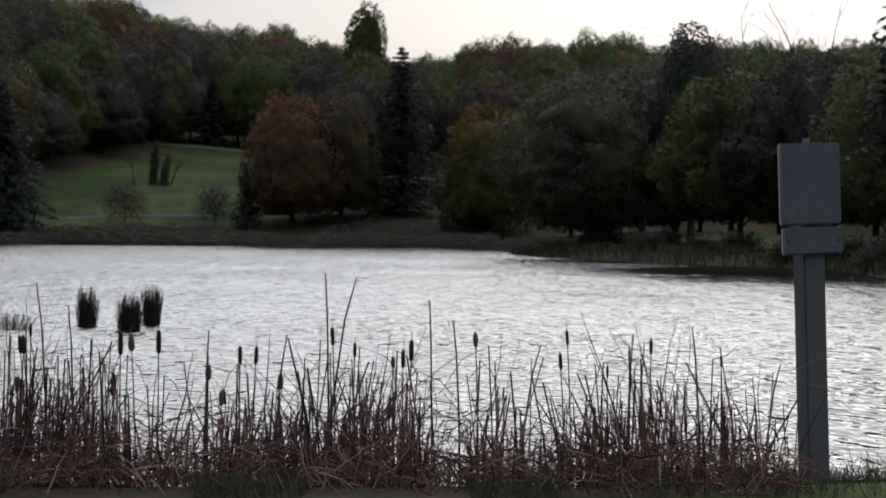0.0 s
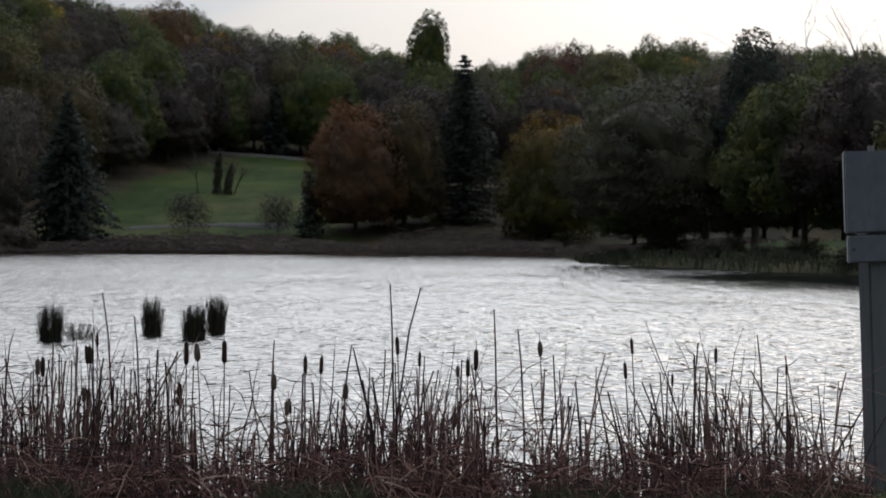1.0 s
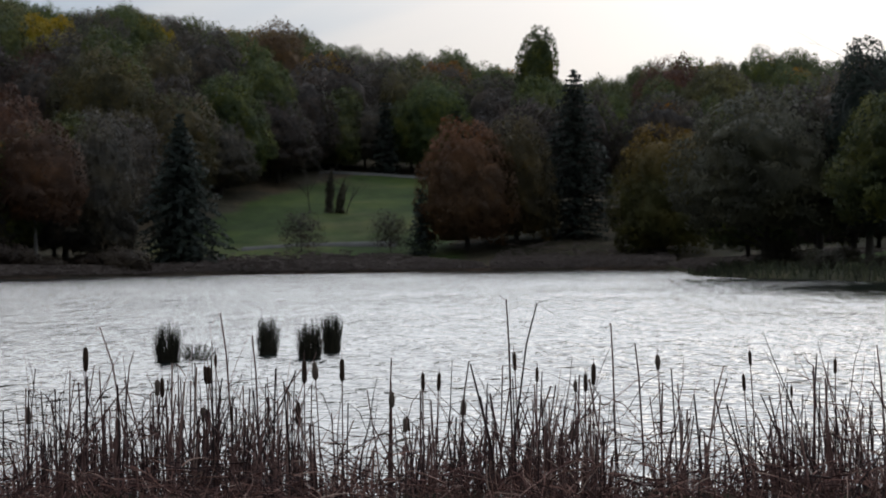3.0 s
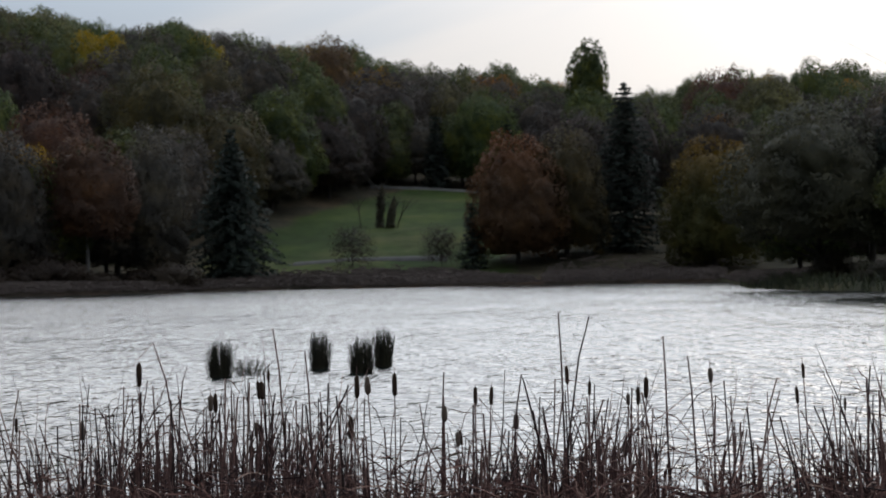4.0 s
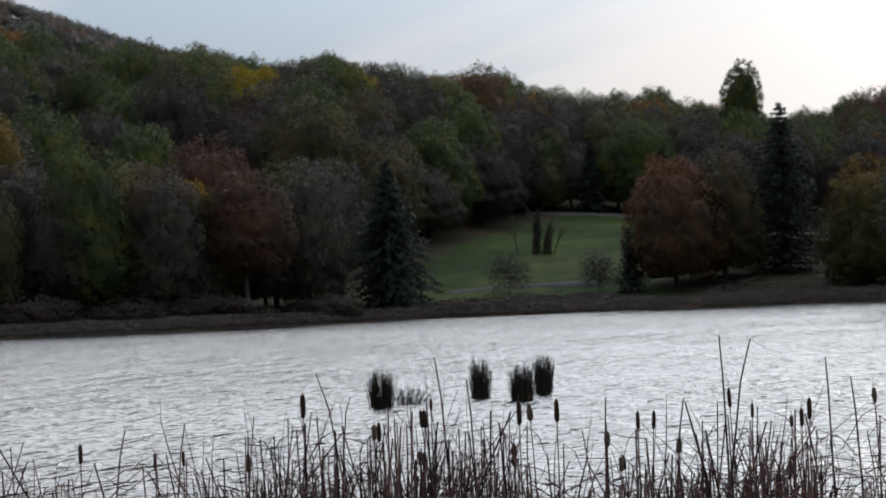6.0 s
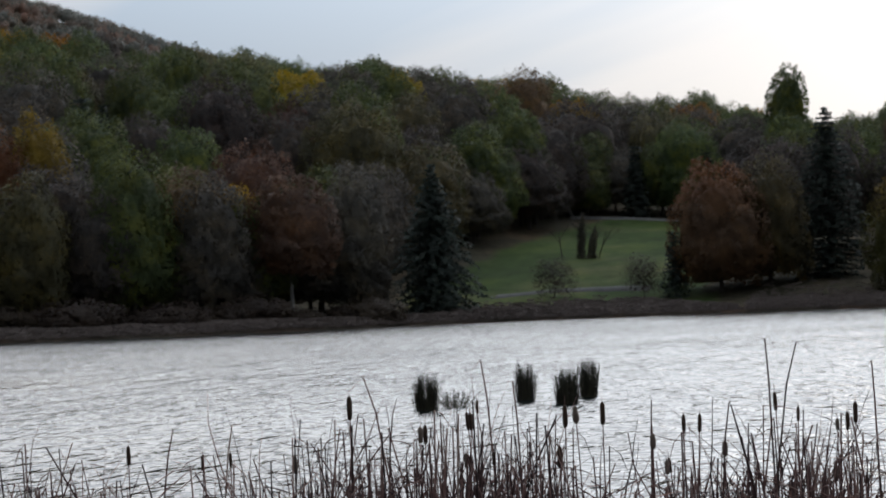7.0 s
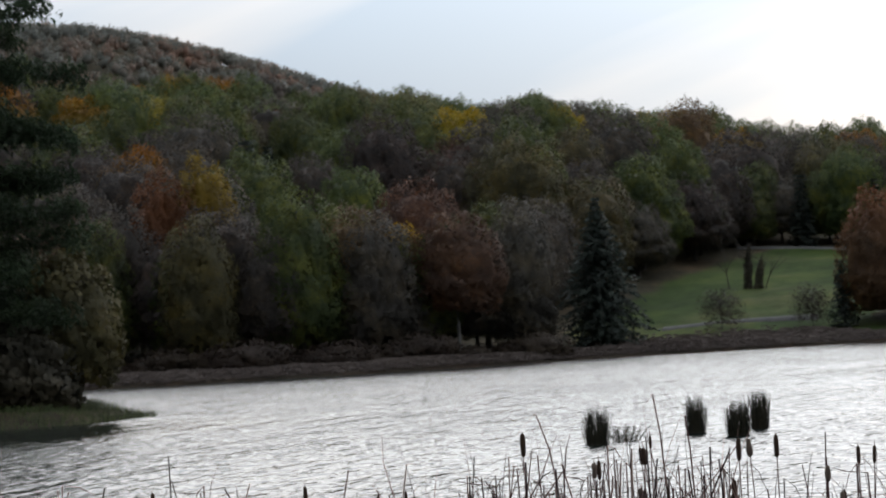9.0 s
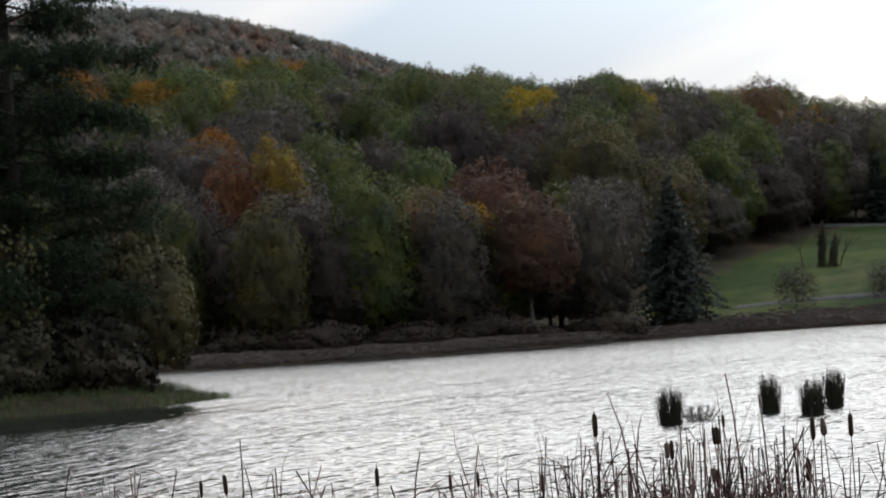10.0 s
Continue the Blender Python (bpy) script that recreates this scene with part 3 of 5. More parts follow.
def conifer(name, label, h, w, mat, seed, low=0.06, whorls=26, per=9, leaf=0.42, droop=0.28, ragged=0.25, point=0.82):
    """A spruce or pine: straight trunk, whorls of drooping boughs with sprays of needles."""
    rng = np.random.default_rng(seed)
    root = tagged(new(name), label, "tree")
    wood, needles, boughs = Soup(), Soup(), Soup()
    wood.tube([(0, 0, -0.4), (0, 0, h * 0.5), (0, 0, h * 0.98)], [h * 0.017, h * 0.010, 0.02], 8)
    cs, ns, ups = [], [], []
    for i in range(whorls):
        s = i / (whorls - 1)
        z = h * (low + (0.97 - low) * s)
        reach = w / 2 * (1 - s) ** point * (1 if s > 0.08 else 0.8) + 0.12
        for k in range(per):
            a = 2 * math.pi * k / per + i * 1.3 + rng.uniform(-0.3, 0.3)
            L = reach * rng.uniform(1 - ragged, 1.06)
            tip = np.array([L * math.cos(a), L * math.sin(a), -L * droop * rng.uniform(0.5, 1.3)])
            boughs.tube([(0, 0, z), (tip[0] * 0.5, tip[1] * 0.5, z + tip[2] * 0.3), (tip[0], tip[1], z + tip[2])], [h * 0.004, h * 0.0025, 0.008], 3)
            m = max(3, int(L / (leaf * 0.36)))
            for q in range(m):
                f = (q + rng.uniform(0.2, 0.9)) / m
                side = np.array([-math.sin(a), math.cos(a), 0]) * rng.normal() * leaf * 0.8 * (1.2 - 0.7 * f)
                cs.append(np.array([0, 0, z]) + np.array([tip[0] * f, tip[1] * f, tip[2] * f * f]) + side + np.array([0, 0, -abs(rng.normal()) * leaf * 0.35]))
                ns.append(np.array([0.4 * math.cos(a), 0.4 * math.sin(a), 1.0]) + rng.normal(size=3) * 0.55)
                ups.append(np.array([-math.sin(a), math.cos(a), 0]) + rng.normal(size=3) * 0.4)
    c = np.array(cs)
    needles.cards(c, np.array(ns), leaf * rng.uniform(0.55, 0.95, len(c)), leaf * rng.uniform(0.9, 1.7, len(c)), rng, np.array(ups), np.array(ns) * 0.5 + c * np.array([1, 1, 0]) / (np.linalg.norm(c[:, :2], axis=1, keepdims=True) + 0.3) + np.array([0, 0, 0.25]))
    part("trunk", wood.mesh("trunk", BARK, True), root)
    tagged(part("branchwork", boughs.mesh("branchwork", BARK), root), kind="stuff")
    part("crown", needles.mesh("crown", mat), root)
    return root


def white_pine(name, label, h, seed, low, reach, whorls):
    """A large pine: trunk, long level boughs with plumes of needles, some dead limbs below."""
    rng = np.random.default_rng(seed)
    root = tagged(new(name), label, "tree")
    wood = Soup()
    wood.tube([(0, 0, -0.4), (0.05, 0, h * 0.3), (-0.05, 0.05, h * 0.7), (0, 0, h)], [0.24, 0.20, 0.12, 0.03], 10)
    part("trunk", wood.mesh("trunk", BARK, True), root)
    for i in range(whorls):
        s = i / (whorls - 1)
        z = h * (low + (0.98 - low) * s) + rng.uniform(-0.3, 0.3)
        for k in range(5):
            a = 2 * math.pi * k / 5 + i * 0.9 + rng.uniform(-0.35, 0.35)
            L = reach * (1 - 0.75 * s ** 1.5) * rng.uniform(0.55, 1.05)
            d, sd = np.array([math.cos(a), math.sin(a), 0]), np.array([-math.sin(a), math.cos(a), 0])
            rise = rng.uniform(-0.22, 0.34)
            limb, plume = Soup(), Soup()

            def along(f):
                return np.array([0, 0, z]) + d * L * f + np.array([0, 0, L * (rise * f - 0.10 * f * f)]) + sd * 0.05 * L * math.sin(3 * f + i)

            limb.tube([along(f) for f in (0, 0.3, 0.65, 0.97)], [0.055, 0.04, 0.022, 0.006], 5)
            tufts = int(72 * L)
            f = rng.uniform(0.20, 1.0, tufts) ** 0.75
            off = rng.normal(size=tufts) * L * 0.13 * (1.15 - 0.65 * f) * (f + 0.35)
            base = np.array([along(q) for q in f]) + sd * off[:, None] + np.array([0, 0, 1.0]) * (rng.normal(size=tufts) * 0.20 + 0.05 - 0.12 * np.abs(off))[:, None]
            axis = d + sd * np.sign(off)[:, None] * rng.uniform(0.2, 0.9, (tufts, 1)) + np.array([0, 0, 0.35])
            way = np.repeat(axis, 9, 0) / 1.3 + rng.normal(size=(tufts * 9, 3)) * 0.62
            way /= np.linalg.norm(way, axis=1, keepdims=True)
            long = rng.uniform(0.13, 0.26, tufts * 9)
            c = np.repeat(base, 9, 0) + way * long[:, None] * 0.5
            flat = np.cross(way, rng.normal(size=way.shape))
            plume.cards(c, flat, rng.uniform(0.022, 0.045, len(c)), long, rng, np.cross(flat, way), flat * 0.2 + way * 0.5 + d * 0.4 + np.array([0, 0, 0.5]))
            b = part("bough", limb.mesh("bough", BARK, True), root)
            part("needles", plume.mesh("needles", NEEDLE_PINE), b)
    for k in range(9):
        a, z = rng.uniform(-2.6, 0.6), h * rng.uniform(0.18, 0.62)
        L = rng.uniform(1.8, 3.4)
        d = np.array([math.cos(a), math.sin(a), 0])
        dead = Soup()
        dead.tube([np.array([0, 0, z]), np.array([0, 0, z + 0.12]) + d * L * 0.5, np.array([0, 0, z + 0.05]) + d * L * 0.8, np.array([0, 0, z - 0.3]) + d * L], [0.035, 0.028, 0.02, 0.008], 5)
        part("dead_branch", dead.mesh("dead_branch", BARK_PALE, True), root, "bare pale dead branch")
    return root


def bare_tree(name, label, h, spread, seed, lean=0.0, bark=None, stout=0.013):
    """A leafless tree: trunk with forking limbs down to twigs."""
    rng = np.random.default_rng(seed)
    root = tagged(new(name), label, "tree")
    wood, limbs = Soup(), Soup()

    def grow(p, d, length, r, depth, into):
        pts, rad = [p], [r]
        q = p.copy()
        dd = d.copy()
        for i in range(4):
            dd = (dd + Vector(rng.normal(size=3) * 0.16) + Vector((0, 0, 0.03))).normalized()
            q = q + dd * length / 4
            pts.append(q.copy())
            rad.append(r * (1 - 0.17 * (i + 1)))
        into.tube(pts, rad, 6 if depth == 0 else 3)
        if depth >= 5 or r < 0.004:
            return
        for i in range(4 if depth < 3 else 3 if depth < 4 else 2):
            k = 2 + i % 3
            side = Vector(rng.normal(size=3))
            nd = (dd + side.normalized() * rng.uniform(0.45, 0.8) * spread).normalized()
            grow(pts[k], nd, length * rng.uniform(0.5, 0.72), rad[k] * 0.62, depth + 1, limbs)

    grow(Vector((0, 0, -0.3)), Vector((lean, 0, 1)).normalized(), h * 0.62, h * stout, 0, wood)
    part("trunk", wood.mesh("trunk", bark or BARK, True), root)
    tagged(part("branchwork", limbs.mesh("branchwork", bark or BARK), root), kind="stuff")
    return root


def ivy_tree(name, label, seed):
    """A small leafless tree of two stems, thick with dark ivy, with thin bare limbs above."""
    rng = np.random.default_rng(seed)
    root = tagged(new(name), label, "tree")
    for foot, tip, hh in ((-0.55, -0.30, 5.4), (0.65, 1.15, 3.7)):
        st, iv = Soup(), Soup()
        st.tube([(foot, 0, -0.3), (foot, 0, hh * 0.35), (foot + (tip - foot) * 0.6, 0.1, hh * 0.7), (tip, 0.1, hh)], [0.22, 0.17, 0.11, 0.03], 7)
        for k in range(9):
            z = hh * rng.uniform(0.45, 0.95)
            sx = rng.choice([-1, 1])
            st.tube([(foot + (tip - foot) * 0.7, 0.1, z), (foot + sx * 0.8, rng.normal() * 0.4, z + 0.7), (foot + sx * 1.3, rng.normal() * 0.6, z + 1.5)], [0.05, 0.03, 0.01], 4)
        n = 1100
        f = rng.beta(1.2, 1.5, n)
        d = sphere_dirs(rng, n)
        c = np.column_stack([foot + (tip - foot) * f ** 1.6, 0.1 * f, hh * 0.9 * f]) + d * np.array([1, 1, 0.6]) * (0.84 - 0.62 * f + 0.24 * np.sin(f * 7 + foot * 5) * (1 - f))[:, None] * rng.uniform(0.5, 1.1, (n, 1))
        iv.cards(c, d, rng.uniform(0.16, 0.30, n), rng.uniform(0.16, 0.30, n), rng, None, d)
        t = part("stem", st.mesh("stem", BARK, True), root)
        part("ivy", iv.mesh("ivy", LEAF_DARK), t, "dark evergreen ivy round the stem")
    return root


def stand(ob, x, y, turn=0.0, size=1.0, sink=0.1):
    ob.matrix_basis = Matrix.LocRotScale((x, y, at(x, y) - sink), Euler((0, 0, turn)), (size, size, size))
    return ob


def copy_at(ob, x, y, turn, size, squash=1.0, sink=0.2):
    return copy_thing(ob, Matrix.LocRotScale((x, y, at(x, y) - sink), Euler((0, 0, turn)), (size * squash / ob.scale.x, size * squash / ob.scale.x, size / ob.scale.x)))


def blade(soup, x, y, z, h, lean, az, width, rng, fold=None, sides=3):
    """One dry stalk or leaf: tapered, bent; fold: it is broken over near its top."""
    lx, ly = math.cos(az) * lean, math.sin(az) * lean
    cut = rng.uniform(0.55, 0.9) if fold else 1.0
    pts, rad = [], []
    for s in (0, 0.35 * cut, 0.7 * cut, cut):
        pts.append((x + lx * h * s ** 1.5, y + ly * h * s ** 1.5, z + h * s))
        rad.append(width / 2 * (1 - 0.55 * s))
    if fold:
        px, py, pz = pts[-1]
        a2 = az + rng.normal() * 0.8
        run = h * rng.uniform(0.12, 0.42)
        drop = rng.uniform(-0.45, 1.1)
        pts += [(px + math.cos(a2) * run * 0.3, py + math.sin(a2) * run * 0.3, pz + run * 0.12), (px + math.cos(a2) * run, py + math.sin(a2) * run, pz - run * drop)]
        rad += [width * 0.3, width * 0.1]
    soup.tube(pts, rad, sides, False)


# ---- far shore and hillside ----
KEY_TREES = [
    # builder, name, label, x, y, height, width, material, seed, extra
    (broadleaf, "maple_tree", "rust-red rounded autumn tree on the far lake shore", -13.6, 226, 11.5, 9.0, LEAF_RED_TOP, 11, dict(low=0.02, blobs=44, leaves=12852, leaf=0.19)),
    (broadleaf, "maple_tree", "olive-green rounded tree beside the rust-red one", -9.3, 229, 11.6, 7.8, LEAF_OLIVE, 12, dict(low=0.03, blobs=38, leaves=11016, leaf=0.19)),
    (conifer, "spruce_tree", "small dark spruce at the foot of the meadow", -17.6, 224, 6.0, 3.4, NEEDLE_DARK, 13, dict(whorls=16, per=8, leaf=0.3)),
    (conifer, "pine_tree", "tall dark conifer standing on the far shore", -4.0, 233, 16.0, 9.6, NEEDLE_DARK, 14, dict(low=0.03, whorls=36, per=13, leaf=0.30, droop=0.16, ragged=0.45, point=0.62)),
    (broadleaf, "tall_tree", "tall thin-crowned tree rising above the wood", -9.6, 300, 17.1, 5.0, LEAF_GREEN, 15, dict(low=0.40, blobs=20, leaves=6500, leaf=0.24, core=0.74, uneven=1.25)),
    (broadleaf, "maple_tree", "golden-topped rounded autumn tree on the far shore", 3.9, 223, 11.8, 10.4, LEAF_GOLD_TOP, 16, dict(low=0.0, blobs=46, leaves=13464, leaf=0.19)),
    (broadleaf, "oak_tree", "dark brown-green tree on the grassy point", 8.9, 153, 10.4, 11.0, LEAF_DARK, 17, dict(low=0.20, blobs=42, leaves=15300, leaf=0.18)),
    (broadleaf, "oak_tree", "dark rusty-leaved tree on the grassy point", 12.4, 157, 11.9, 10.0, LEAF_BROWN, 18, dict(low=0.22, blobs=42, leaves=15300, leaf=0.15)),
    (broadleaf, "pine_tree", "dark pine with a domed top on the point", 14.8, 150, 12.4, 4.8, NEEDLE_DARK, 19, dict(low=0.12, blobs=40, leaves=11000, leaf=0.18)),
    (broadleaf, "oak_tree", "dark green tree leaning over the water", 16.2, 137, 10.3, 10.0, LEAF_GREEN, 20, dict(low=0.22, blobs=40, leaves=14688, leaf=0.18)),
    (broadleaf, "oak_tree", "brown autumn tree near the point's edge", 19.6, 132, 10.4, 9.6, LEAF_BROWN, 21, dict(low=0.22, blobs=40, leaves=14688, leaf=0.18)),
    (broadleaf, "oak_tree", "dark olive tree close to the water", 20.9, 117, 9.6, 7.6, LEAF_OLIVE, 22, dict(low=0.12, blobs=36, leaves=13464, leaf=0.16)),
    (conifer, "pine_tree", "tall dark pine at the water's edge", 19.6, 109, 14.5, 4.2, NEEDLE_DARK, 23, dict(low=0.3, whorls=22, per=9, leaf=0.3, ragged=0.5)),
    (conifer, "spruce_tree", "dark spruce with wide low boughs by the meadow", -35.8, 204, 12.8, 10.4, NEEDLE_DARK, 24, dict(low=0.05, whorls=38, per=14, leaf=0.28, ragged=0.5)),
    (broadleaf, "maple_tree", "rust-brown tree with a bare pale trunk on the shore", -43.9, 187, 11.6, 7.4, LEAF_RUST, 25, dict(low=0.30, blobs=36, leaves=11016, leaf=0.18, trunk_r=0.16, bark=BARK_PALE)),
    (broadleaf, "maple_tree", "brown and rust autumn tree on the shore", -40.2, 194, 12.2, 6.2, LEAF_BROWN, 26, dict(low=0.06, blobs=36, leaves=11016, leaf=0.18)),
    (broadleaf, "oak_tree", "tall green domed tree at the water", -54.3, 180, 13.4, 6.6, LEAF_GREEN, 27, dict(low=0.04, blobs=44, leaves=12852, leaf=0.17)),
    (broadleaf, "maple_tree", "golden-topped slim autumn tree", -63.6, 187, 14.2, 5.0, LEAF_GOLD, 28, dict(low=0.1, blobs=32, leaves=10000, leaf=0.19)),
    (broadleaf, "maple_tree", "red autumn tree by the water", -66.4, 185, 13.9, 6.4, LEAF_RED, 29, dict(low=0.06, blobs=38, leaves=10404, leaf=0.17)),
    (broadleaf, "oak_tree", "brown-leaved tree low over the lake", -68.5, 179, 12.2, 6.8, LEAF_BROWN, 30, dict(low=0.03, blobs=40, leaves=11016, leaf=0.17)),
    (broadleaf, "oak_tree", "olive tree low over the lake", -60.6, 175, 11.5, 5.6, LEAF_OLIVE, 31, dict(low=0.03, blobs=38, leaves=11016, leaf=0.17)),
    (broadleaf, "oak_tree", "dark brown tree on the wooded shore", -49.2, 183, 11.0, 6.6, LEAF_BROWN, 32, dict(low=0.03, blobs=38, leaves=10404, leaf=0.17)),
    (broadleaf, "oak_tree", "dark rust tree at the wooded water's edge", -72.5, 172, 10.5, 6.6, LEAF_RUST, 33, dict(low=0.03, blobs=38, leaves=10404, leaf=0.17)),
    (bare_tree, "bare_tree", "leafless tree with fine twigs against the sky", 19.6, 140, 16.6, 1.25, 41, dict(lean=-0.16)),
    (bare_tree, "bare_tree", "leafless slender tree against the sky", 19.0, 140, 17.6, 0.8, 42, dict(lean=0.0)),
    (bare_tree, "bare_tree", "thin leafless tree behind the point", 22.4, 146, 12.5, 0.8, 43, {}),
    (broadleaf, "shrub", "leafless grey-brown shrub at the meadow's foot", -28.4, 224, 4.2, 4.0, LEAF_BROWN, 46, dict(low=0.0, blobs=40, leaves=4200, leaf=0.09, core=0, trunk_r=0.05, taper=0.5, uneven=1.5)),
    (broadleaf, "shrub", "low grey-brown shrub at the meadow's foot", -20.4, 224.5, 3.7, 3.6, LEAF_BROWN, 47, dict(low=0.0, blobs=36, leaves=3400, leaf=0.09, core=0, trunk_r=0.05, taper=0.5, uneven=1.5)),
]
for make, name, label, x, y, h, w, *rest in KEY_TREES:
    if make is bare_tree:
        seed, extra = rest
        ob = bare_tree(name, label, h, w, seed, **extra)
    else:
        mat, seed, extra = rest
        ob = make(name, label, h, w, mat, seed, **extra)
    stand(ob, x, y)

stand(ivy_tree("ivy_tree", "dark ivy-clad tree with two stems on the open meadow", 44), -28.4, 250, 0.0, 0.86)
stand(bare_tree("bare_tree", "small leafless grey tree on the open meadow", 6.2, 1.15, 52, stout=0.013), -30.6, 249)
stand(bare_tree("bare_tree", "leafless crooked tree beside the ivy-clad one", 6.0, 1.2, 55, 0.12, stout=0.013), -27.2, 250.4)

# the wood on the slope: a dozen kinds of tree, copied
rng = np.random.default_rng(5)
GREEN_TREE, OLIVE_TREE = "dark green broad-leaved tree on the wooded hillside", "olive autumn tree on the wooded hillside"
BROWN_TREE, RUST_TREE = "grey-brown thinning tree on the wooded hillside", "rust-coloured autumn tree on the wooded hillside"
WOOD = [(GREEN_TREE, LEAF_GREEN), (OLIVE_TREE, LEAF_OLIVE), (BROWN_TREE, LEAF_BROWN), (GREEN_TREE, LEAF_GREEN), (RUST_TREE, LEAF_RUST), ("golden autumn tree on the wooded hillside", LEAF_GOLD),
        (GREEN_TREE, LEAF_GREEN), ("olive autumn tree with a golden top on the wooded hillside", LEAF_TURNING), (BROWN_TREE, LEAF_BROWN)]
kinds = []
for k, (label, mat) in enumerate(WOOD):
    t = broadleaf("hillside_tree", label, 16.0, 10.4 + 0.9 * (k % 3), mat, 100 + k, low=0.12, blobs=24 + 3 * (k % 4), leaves=14000, leaf=0.24, uneven=1.15)
    kinds.append(tagged(t, group="hillside trees"))
dark = tagged(conifer("hillside_spruce", "dark conifer among the hillside trees", 14.0, 6.5, NEEDLE_DARK, 120, whorls=20, per=9, leaf=0.6), group="hillside trees")
kinds.append(dark)
placed = [False] * len(kinds)
taken = [(r[3], r[4]) for r in KEY_TREES]
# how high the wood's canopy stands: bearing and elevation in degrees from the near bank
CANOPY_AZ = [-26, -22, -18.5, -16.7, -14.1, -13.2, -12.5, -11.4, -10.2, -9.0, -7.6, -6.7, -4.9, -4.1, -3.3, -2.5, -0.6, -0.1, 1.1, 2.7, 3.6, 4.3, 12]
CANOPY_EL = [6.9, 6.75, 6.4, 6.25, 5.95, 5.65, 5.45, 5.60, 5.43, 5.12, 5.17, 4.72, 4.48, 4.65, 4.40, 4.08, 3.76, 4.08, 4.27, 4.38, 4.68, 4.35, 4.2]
MIXES = [(215, [2, 2, 4, 2, 3, 0.3, 2, 0.5, 3, 0.6]), (262, [3, 2, 4, 3, 2.0, 0.4, 2.5, 1, 3, 1.2]), (335, [5, 2.5, 3, 5, 1.4, 0.5, 4, 2.5, 2, 0.8]), (500, [6, 3, 0.8, 6, 0.7, 0.9, 5, 4.5, 0.6, 0.4])]


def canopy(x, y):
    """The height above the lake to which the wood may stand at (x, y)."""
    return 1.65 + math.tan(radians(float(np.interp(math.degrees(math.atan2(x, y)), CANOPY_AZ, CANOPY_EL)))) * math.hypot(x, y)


for row, y0 in enumerate((192, 212, 236, 256, 276, 298, 318, 338, 356, 374, 392, 410, 428)):
    x0, x1 = -y0 * 0.46 - 6, y0 * 0.20 + 4
    n = int((x1 - x0) / (5.9 + 0.003 * y0 if y0 < 395 else 8.4))
    for k in range(n):
        x = x0 + (x1 - x0) * (k + 0.5 * (row % 2) + rng.uniform(-0.3, 0.3)) / n
        y = y0 + rng.uniform(-7, 7)
        d = float(lake_distance(np.array([x]), np.array([y]))[0])
        mix = np.array(next(m for top, m in MIXES if y < top))
        which = int(rng.choice(len(kinds), p=mix / mix.sum()))
        size, turn, squash = rng.uniform(0.70, 0.98) * (0.80 if y < 225 else 0.9 if y < 300 else 1.0), rng.uniform(0, 6.28), rng.uniform(0.85, 1.15)
        if d < 9 or bool(in_meadow(x + 2, y)) or bool(in_meadow(x - 2, y)) or bool(in_meadow(x, y - 10)):
            continue
        if (-41 < x < -13 and y < 234) or (y < 246 and x > -22 and d < 34):
            continue
        if any(math.hypot(x - a, y - b) < 4.5 for a, b in taken):
            continue
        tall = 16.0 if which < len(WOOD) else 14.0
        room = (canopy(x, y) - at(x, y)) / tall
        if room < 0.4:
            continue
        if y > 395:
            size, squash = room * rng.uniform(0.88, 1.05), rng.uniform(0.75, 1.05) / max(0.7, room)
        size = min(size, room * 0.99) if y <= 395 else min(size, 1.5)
        if not placed[which] and abs(size - 1) < 0.3:
            placed[which] = True
            kinds[which].matrix_basis = Matrix.LocRotScale((x, y, at(x, y) - 0.2), Euler((0, 0, turn)), (size, size, size))
        else:
            copy_thing(kinds[which], Matrix.LocRotScale((x, y, at(x, y) - 0.2), Euler((0, 0, turn)), Vector((size * squash, size * squash, size)) / kinds[which].scale.x))

# golden and red crowns that stand out of the slope: kind, bearing in degrees, distance, size
for k, (which, az, far_off, size) in enumerate([(5, -19.9, 352, 0.78), (5, -19.3, 362, 0.72), (5, -20.6, 340, 0.60), (7, -21.4, 330, 0.8), (5, -13.6, 424, 0.70), (7, -8.9, 400, 0.9), (5, -8.4, 396, 0.62),
                                                (7, -10.6, 380, 0.8), (4, -13.2, 262, 0.55), (4, -12.8, 250, 0.5), (7, -3.9, 330, 0.75), (5, -16.4, 330, 0.45), (1, -18.2, 300, 0.7), (7, -15.2, 395, 0.85)]):
    x, y = far_off * math.sin(radians(az)), far_off * math.cos(radians(az))
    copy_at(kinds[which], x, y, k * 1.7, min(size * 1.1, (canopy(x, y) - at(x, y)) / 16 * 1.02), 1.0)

# the wood's edge along the meadow
for k in range(13):
    s = k / 12
    y = 224 + 64 * s
    x = -42 + 6 * s + 7 * s * s - 3.4 - 1.5 * (k % 3)
    copy_at(kinds[(0, 2, 3, 1, 2)[k % 5]], x, y, k * 2.1, (0.42, 0.6, 0.5, 0.72)[k % 4], 1.2)

# dark trees close behind the meadow's upper edge
for k in range(9):
    copy_at(kinds[(9, 0, 9, 3, 2, 9, 6, 0, 9)[k]], -40.5 + 2.75 * k, 291 + 2.2 * math.sin(k * 2.2), k * 1.4, (0.62, 0.55, 0.72, 0.58, 0.5)[k % 5], 1.1)

